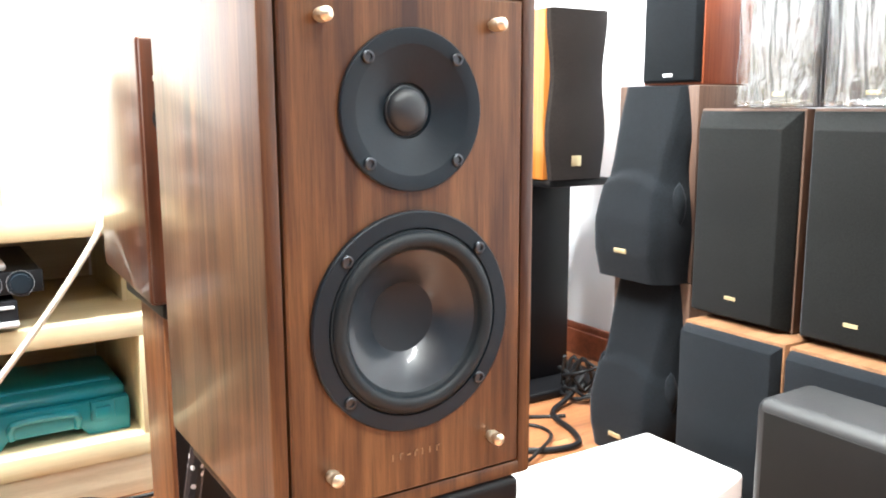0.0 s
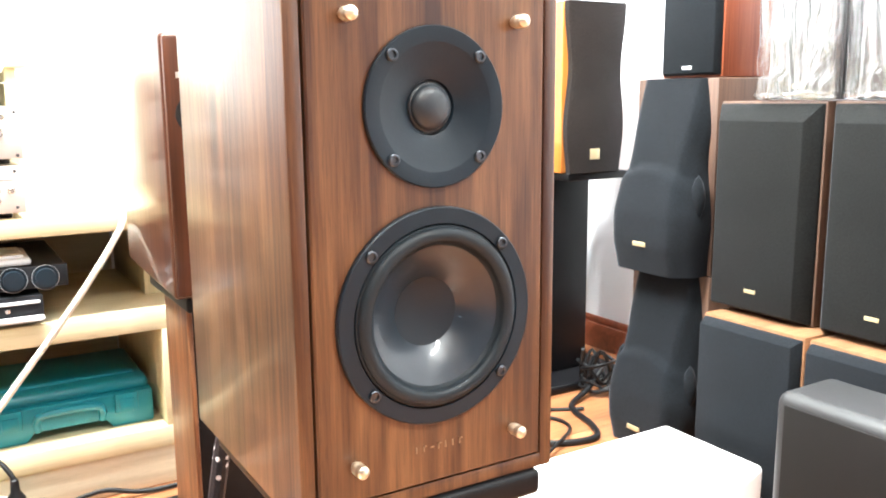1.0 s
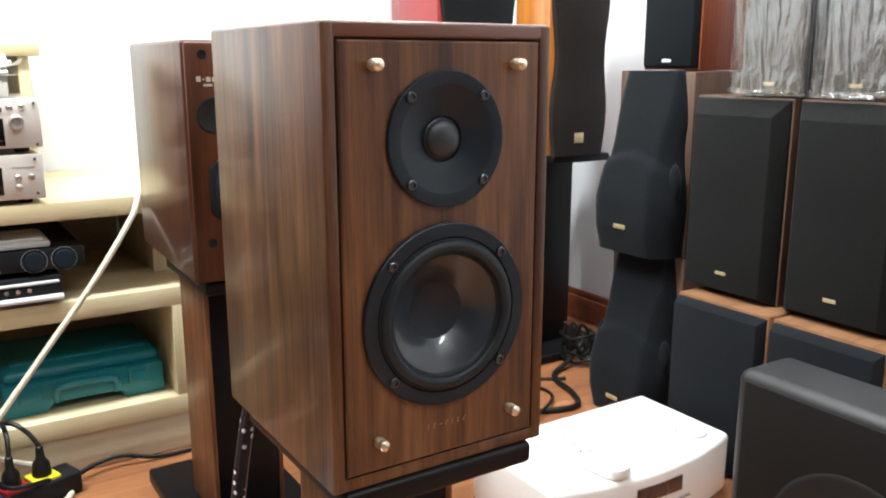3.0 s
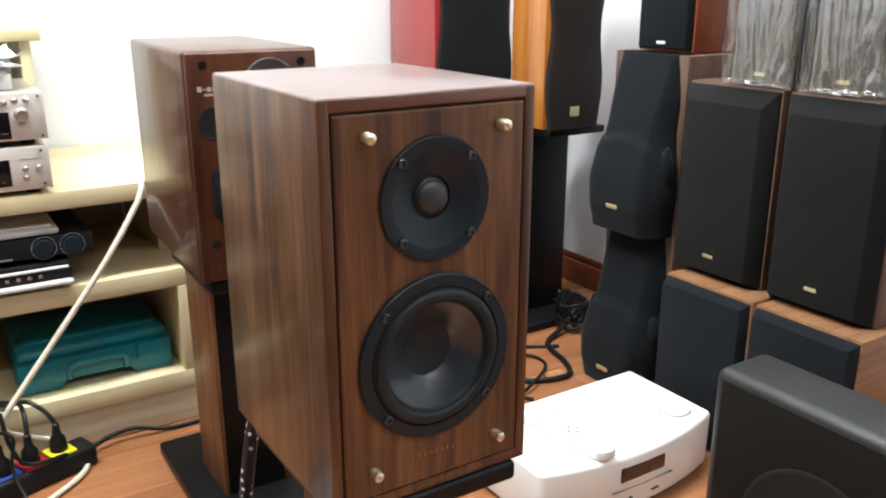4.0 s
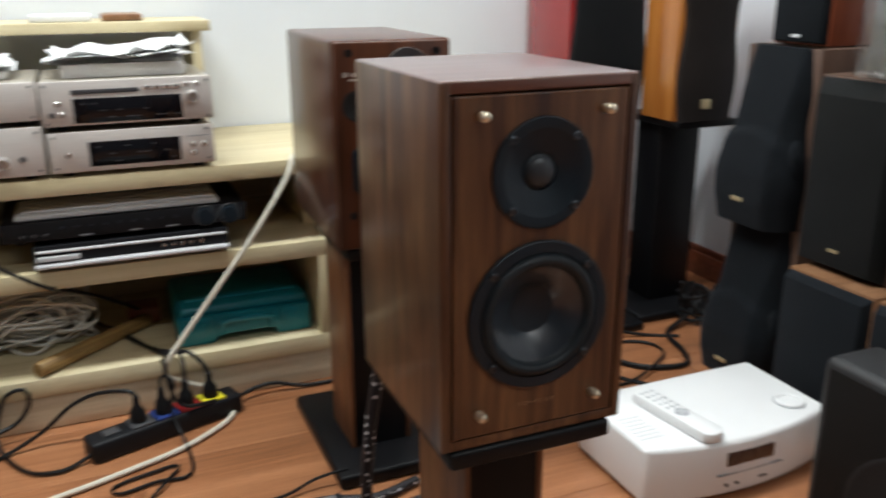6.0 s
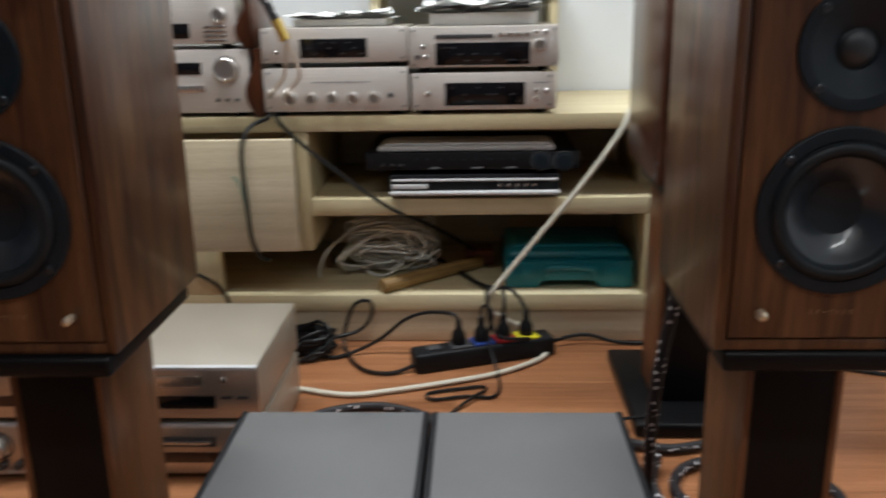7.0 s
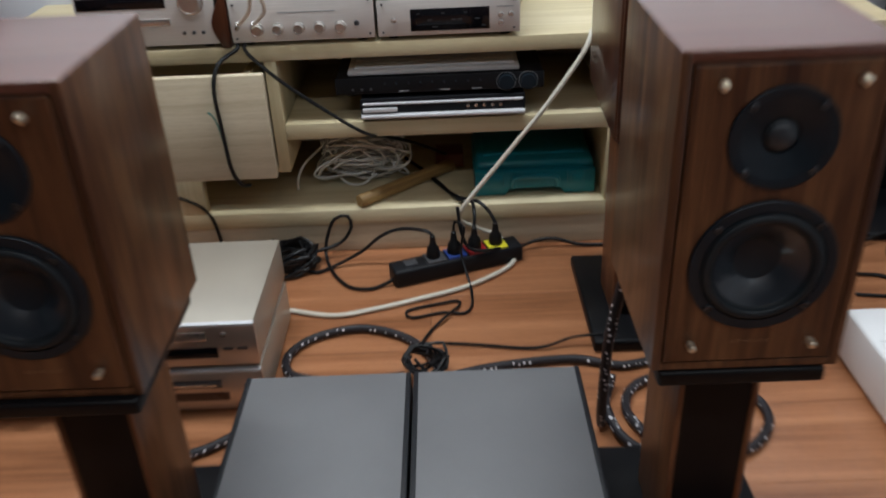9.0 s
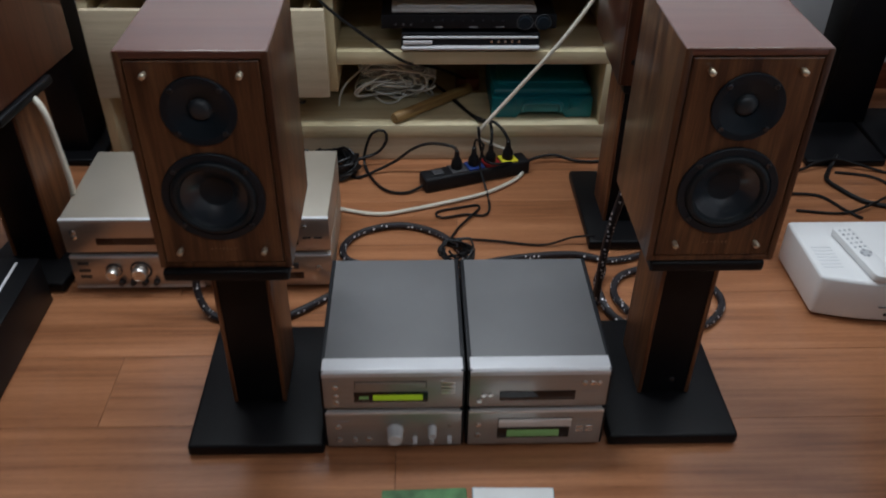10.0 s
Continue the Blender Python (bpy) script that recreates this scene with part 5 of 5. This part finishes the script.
def grille_box(m, w, d, h, label, cabinet, cloth, bevel=0.016, group="", badge=(0, 0.03), top=None, thick=0.014, badge_mtl=None):
    """A box loudspeaker with a bevelled cloth grille. Origin: middle of the front lower edge."""
    ob = thing("boxed_loudspeaker", m, label, "loudspeaker", group)
    part("cabinet", box(-w / 2, w / 2, thick, d, 0, h, 0.003), cabinet, ob)
    if top is not None:
        part("top_veneer", box(-w / 2 + 0.001, w / 2 - 0.001, thick + 0.001, d - 0.001, h - 0.002, h + 0.001, 0.001), top, ob, "tan wood-grain top")
    b = bmesh.new()
    i, g = 0.004, bevel
    outer = [b.verts.new(v) for v in ((-w / 2 + i, thick, i), (w / 2 - i, thick, i), (w / 2 - i, thick, h - i), (-w / 2 + i, thick, h - i))]
    mid = [b.verts.new(v) for v in ((-w / 2 + i, thick * 0.85, i), (w / 2 - i, thick * 0.85, i), (w / 2 - i, thick * 0.85, h - i), (-w / 2 + i, thick * 0.85, h - i))]
    inner = [b.verts.new(v) for v in ((-w / 2 + i + g, 0, i + g * 0.5), (w / 2 - i - g, 0, i + g * 0.5), (w / 2 - i - g, 0, h - i - g * 1.6), (-w / 2 + i + g, 0, h - i - g * 1.6))]
    for ra, rb in ((outer, mid), (mid, inner)):
        for k in range(4):
            b.faces.new((ra[k], ra[(k + 1) % 4], rb[(k + 1) % 4], rb[k]))
    b.faces.new(inner)
    bmesh.ops.recalc_face_normals(b, faces=b.faces[:])
    bmesh.ops.bevel(b, geom=[e for e in b.edges if len(e.link_faces) == 2], offset=0.0018, segments=2, profile=0.5, affect="EDGES")
    part("grille", b, cloth, ob, "black cloth grille")
    bx, bz = badge
    part("badge", box(bx - 0.0115, bx + 0.0115, -0.0012, 0.001, bz - 0.0032, bz + 0.0032, 0.0005), badge_mtl or GOLD_BADGE, ob, "small pale badge")
    return ob


WALLSET = "speakers stacked along the wall"
for yc in (0.237, 0.459):
    grille_box(pose(1.231, yc, 0.316, 0, 0, -TURN), 0.21, 0.3, 0.368, "brown vinyl loudspeaker with a black grille on another speaker", BROWN_VINYL, CLOTH_GREEN, 0.018, WALLSET, (0.0, 0.045), thick=0.03)
for yc in (0.213, 0.424):
    grille_box(pose(1.176, yc, 0.0005, 0, 0, -TURN), 0.204, 0.35, 0.314, "tan loudspeaker with a black grille on the floor", TAN_VINYL, CLOTH_BLUE, 0.006, WALLSET, (0.0, 0.03), TAN_VINYL, thick=0.022)
for yc in (0.247, 0.409):
    grille_box(pose(1.26, yc, 0.6855, 0, 0, -TURN), 0.136, 0.2, 0.29, "grey loudspeaker inside clear plastic on top of the stack", DARK_GREY, plain("wrapped_grey_cloth", (0.12, 0.12, 0.12), 0.6), 0.006, WALLSET, (0.0, 0.022))
for yc in (0.247, 0.409):
    w = thing("plastic_wrap", pose(1.26, yc, 0.6855, 0, 0, -TURN), "crinkled clear plastic film round a loudspeaker", "plastic wrap", "plastic wraps")
    b = bmesh.new()
    n = 40
    rw = random.Random(int(yc * 1000))
    ring = []
    for k in range(n):
        s = k / n * 4
        side, u = int(s), s - int(s)
        a, c = 0.074, 0.107
        q = [(-a + 2 * a * u, -0.007), (a, -0.007 + 2 * c * u), (a - 2 * a * u, 2 * c - 0.007), (-a, 2 * c - 0.007 - 2 * c * u)][side]
        ring.append(q)
    rows = []
    for j in range(25):
        z = 0.001 + 0.30 * j / 24
        row = []
        for k, (x, y) in enumerate(ring):
            wob = 0.0035 * noise.noise((k * 0.9, j * 0.35, yc * 40)) + (0.003 * noise.noise((k * 1.7, j * 1.1, 3)) if j < 5 else 0)
            row.append(b.verts.new((x * (1 + wob * 8), y + wob * (1 if y > 0.05 else -1), z)))
        rows.append(row)
    for ra, rb in zip(rows, rows[1:]):
        for k in range(n):
            b.faces.new((ra[k], ra[(k + 1) % n], rb[(k + 1) % n], rb[k]))
    b.faces.new(rows[-1])
    part("film", b, FILM, w, angle=80)
    for sx in (-0.07, 0.07):
        part("seam", tube([(sx + 0.003 * noise.noise((j * 0.8, yc * 9, sx)), -0.012 + 0.002 * noise.noise((j * 1.3, sx, 2)), 0.004 + 0.293 * j / 10) for j in range(11)], 0.0026, 6, 0.02, 0.5), FILM, w, "heat-sealed film seam")
    part("bottom_fold", tube([(-0.074 + 0.148 * j / 16, -0.012 + 0.004 * noise.noise((j * 1.9, yc * 7, 5)), 0.008 + 0.006 * noise.noise((j * 1.4, yc * 3, 1))) for j in range(17)], 0.0045, 6, 0.008), FILM, w, "bunched film fold")


def curved_tower(m, label, h=0.367, badge_z=0.052):
    """A satellite speaker with a black moulded grille, waisted above and wide below, leaning back at the top."""
    ob = thing("curved_loudspeaker", m, label, "loudspeaker", "curved black loudspeakers")
    part("cabinet", box(-0.1, 0.102, 0.085, 0.33, 0, h, 0.003), BROWN_VINYL, ob)
    b, rows, n, mseg = bmesh.new(), [], 48, 24
    for j in range(n + 1):
        v = j / n
        half = 0.094 + 0.0055 * math.exp(-((v - 0.26) / 0.13) ** 2) - 0.008 * math.exp(-((v - 0.6) / 0.16) ** 2)
        row = []
        for i in range(mseg + 1):
            t = 2 * i / mseg - 1
            e = abs(t) ** 4
            step = min(1.0, max(0.0, (v - 0.44 - 0.09 * (1 - t * t)) / 0.04))
            fy = 0.001 + 0.012 * step * step * (3 - 2 * step) + 0.062 * max(0.0, (v - 0.3) / 0.7) ** 1.2 + 0.012 * max(0.0, (0.14 - v) / 0.14)
            side = 0.034 * max(0.0, (abs(t) - 0.74) / 0.26)
            row.append(b.verts.new((half * t, fy + side + 0.004 * e, h * v)))
        row.append(b.verts.new((half, 0.09, h * v)))
        row.insert(0, b.verts.new((-half, 0.09, h * v)))
        rows.append(row)
    for ra, rb in zip(rows, rows[1:]):
        for i in range(len(ra) - 1):
            b.faces.new((ra[i], ra[i + 1], rb[i + 1], rb[i]))
    b.faces.new(rows[-1][::-1])
    b.faces.new(rows[0])
    bmesh.ops.recalc_face_normals(b, faces=b.faces[:])
    part("grille", b, CLOTH_BLUE, ob, "moulded black cloth grille", angle=50)
    for sx in (-0.091, 0.091):
        part("side_rib", lathe([(0, -0.045), (0.007, -0.035), (0.0125, -0.018), (0.0145, 0), (0.0125, 0.018), (0.007, 0.035), (0, 0.045)], pose(sx, 0.055, h * 0.4), 24), CLOTH_BLUE, ob, "swelling black side rib")
    part("badge", box(-0.016, 0.016, -0.001, 0.006, badge_z, badge_z + 0.009, 0.001), GOLD_BADGE, ob, "small gold badge")
    return ob


curved_tower(pose(1.191, 0.687, 0.3595, 0, 0, -TURN), "black loudspeaker with a waisted moulded grille stacked on its twin")
curved_tower(pose(1.191, 0.687, 0.0005, 0, 0, -TURN), "black loudspeaker with a waisted moulded grille on the floor", 0.358, 0.04)
grille_box(pose(1.3, 0.685, 0.7285, 0, 0, -TURN), 0.15, 0.2, 0.25, "small cherry loudspeaker with a black grille on a stack", CHERRY, CLOTH_BLUE, 0.008, WALLSET, (0.0, 0.018), badge_mtl=WHITE_MATT)


def waisted_speaker(m, w, d, h, label, wood_mtl, cloth, badge):
    """A loudspeaker with a solid cabinet and a cloth front whose sides swell below the middle."""
    ob = thing("waisted_loudspeaker", m, label, "loudspeaker")
    part("cabinet", box(-w / 2, w / 2, 0.02, d, 0, h, 0.004), wood_mtl, ob)
    b, rows = bmesh.new(), []
    for j in range(25):
        v = j / 24
        half = w / 2 - 0.004 - 0.012 * (0.5 + 0.5 * math.cos((v - 0.62) * 9.0))
        rows.append([b.verts.new(q) for q in ((-half, 0.022, h * v), (-half, 0.006, h * v), (-half + 0.008, 0, h * v), (half - 0.008, 0, h * v), (half, 0.006, h * v), (half, 0.022, h * v))])
    for ra, rb in zip(rows, rows[1:]):
        for i in range(5):
            b.faces.new((ra[i], ra[i + 1], rb[i + 1], rb[i]))
    b.faces.new(rows[0])
    b.faces.new(rows[-1][::-1])
    bmesh.ops.recalc_face_normals(b, faces=b.faces[:])
    part("grille", b, cloth, ob, "dark cloth grille", angle=40)
    part("badge", box(badge[0] - 0.014, badge[0] + 0.014, -0.001, 0.002, badge[1] - 0.012, badge[1] + 0.012, 0.0006), GOLD_BADGE, ob, "square gold badge")
    return ob


def black_stand(top_z, base, column, plate, label):
    """A black column stand; base, column and plate are (x0, x1, y0, y1) in the room."""
    ox, oy = (base[0] + base[1]) / 2, (base[2] + base[3]) / 2
    ob = thing("black_speaker_stand", pose(ox, oy, 0), label, "speaker stand", "black speaker stands")
    for name, (x0, x1, y0, y1), z0, z1, bev in (("base_plate", base, 0.001, 0.022, 0.006), ("column", column, 0.022, top_z - 0.018, 0.004), ("top_plate", plate, top_z - 0.018, top_z - 0.0005, 0.003)):
        part(name, box(x0 - ox, x1 - ox, y0 - oy, y1 - oy, z0, z1, bev, 3), BLACK_SATIN, ob)
    return ob


waisted_speaker(pose(1.352, 0.993, 0.524), 0.176, 0.15, 0.378, "orange maple loudspeaker with a brown waisted grille on a black stand", ORANGE_WOOD, CLOTH_BROWN, (-0.006, 0.042))
black_stand(0.524, (1.21, 1.5, 1.01, 1.3), (1.3, 1.425, 1.1, 1.2), (1.275, 1.455, 1.0, 1.24), "tall black column stand under the orange loudspeaker")
waisted_speaker(pose(1.23, 1.24, 0.524), 0.233, 0.25, 0.44, "glossy red loudspeaker with a black grille on a black stand", RED_GLOSS, CLOTH_BLACK, (0.03, 0.06))
black_stand(0.524, (0.97, 1.2, 0.975, 1.3), (1.09, 1.23, 1.2, 1.33), (1.09, 1.3, 1.21, 1.46), "tall black column stand under the red loudspeaker")
black_stand(0.524, (-1.2, -1.02, 1.0, 1.3), (-1.19, -1.06, 1.05, 1.2), (-1.2, -1.06, 1.0, 1.25), "tall black column stand beside the shelf unit")
waisted_speaker(pose(-1.17, 1.03, 0.524), 0.2, 0.3, 0.44, "glossy red loudspeaker with a black grille on a black stand", RED_GLOSS, CLOTH_BLACK, (0.03, 0.06))

# dark grey slab speaker in front of the stack
sub = thing("slab_loudspeaker", pose(0.866, -0.1, 0.0005, 0, 0, -TURN), "dark grey slab loudspeaker with rounded edges on the floor", "loudspeaker")
part("cabinet", box(-0.228, 0.228, 0, 0.105, 0, 0.353, 0.016, 5), SUB_GREY, sub)
part("front_panel", box(-0.212, 0.212, -0.0012, 0.01, 0.014, 0.339, 0.001), BAFFLE_BLACK, sub, "flat black-brown front panel")
part("driver", lathe([(0.11, 0.0004), (0.108, 0.0014), (0.103, 0.0016), (0.1, 0.0008), (0.06, 0.0006), (0, 0.0006)], front(-0.05, -0.0012, 0.16), 64), BLACK_GAP, sub, "large round black driver cover")

# things at the far left
dark = thing("black_component", pose(-1.1, 0.21, 0.0005), "black component with a pale line on the floor", "hi-fi component")
part("case", box(-0.16, 0.14, -0.1, 0.21, 0.0, 0.118, 0.004), BLACK_SATIN, dark)
part("faceplate", box(-0.162, 0.142, -0.112, -0.1, 0.002, 0.12, 0.003), BLACK_MATT, dark)
part("trim_line", box(0.094, 0.1, -0.09, 0.19, 0.1178, 0.1192, 0), LIP_SILVER, dark, "thin pale trim line")

# booklets on the floor
for x0, x1, mtl, lab, rot in ((-0.205, -0.055, COVER_GREEN, "green printed booklet lying on the floor", 1.0), (-0.045, 0.1, COVER_BLUE, "pale blue printed booklet lying on the floor", -1.5)):
    t = thing("booklet", pose((x0 + x1) / 2, -0.12, 0.0006, 0, 0, rot), lab, "booklet", "booklets")
    w = x1 - x0
    part("cover", box(-w / 2, w / 2, -0.2, 0, 0, 0.004, 0.001), mtl, t)
    part("pages", box(-w / 2 + 0.002, w / 2 - 0.002, -0.198, -0.002, 0.0042, 0.0048, 0), PAPER if mtl is COVER_BLUE else mtl, t)

# ---- laminate floor boards ----
setting("floor", box(X0 - 0.1, X1 + 0.1, Y0 - 0.1, Y1 + 0.1, -0.05, -0.0045, 0), BLACK_GAP, "orange oak laminate floor in long boards")
floor = bpy.data.objects["floor"]
BL, BWID = 1.21, 0.193
boards = {}


def board_mesh(length, width):
    """One board mesh for each length and width in use."""
    key = (round(length, 3), round(width, 3))
    if key not in boards:
        me = bpy.data.meshes.new("floor_board")
        bm = box(0, length - 0.0006, 0, width - 0.0006, -0.0044, 0.0, 0.0005, 1)
        bm.to_mesh(me)
        bm.free()
        me.materials.append(LAMINATE)
        boards[key] = me
    return boards[key]


for r in range(int((Y1 - Y0) / BWID) + 1):
    y = Y0 + r * BWID
    x = X0 - (r * 0.47) % 1.0 * BL
    while x < X1:
        xa, xb = max(x, X0), min(x + BL, X1)
        if xb - xa > 0.02:
            b = new("floor_board", board_mesh(xb - xa, min(BWID, Y1 - y)))
            b.location = (xa, y, 0)
            b.parent = floor
        x += BL
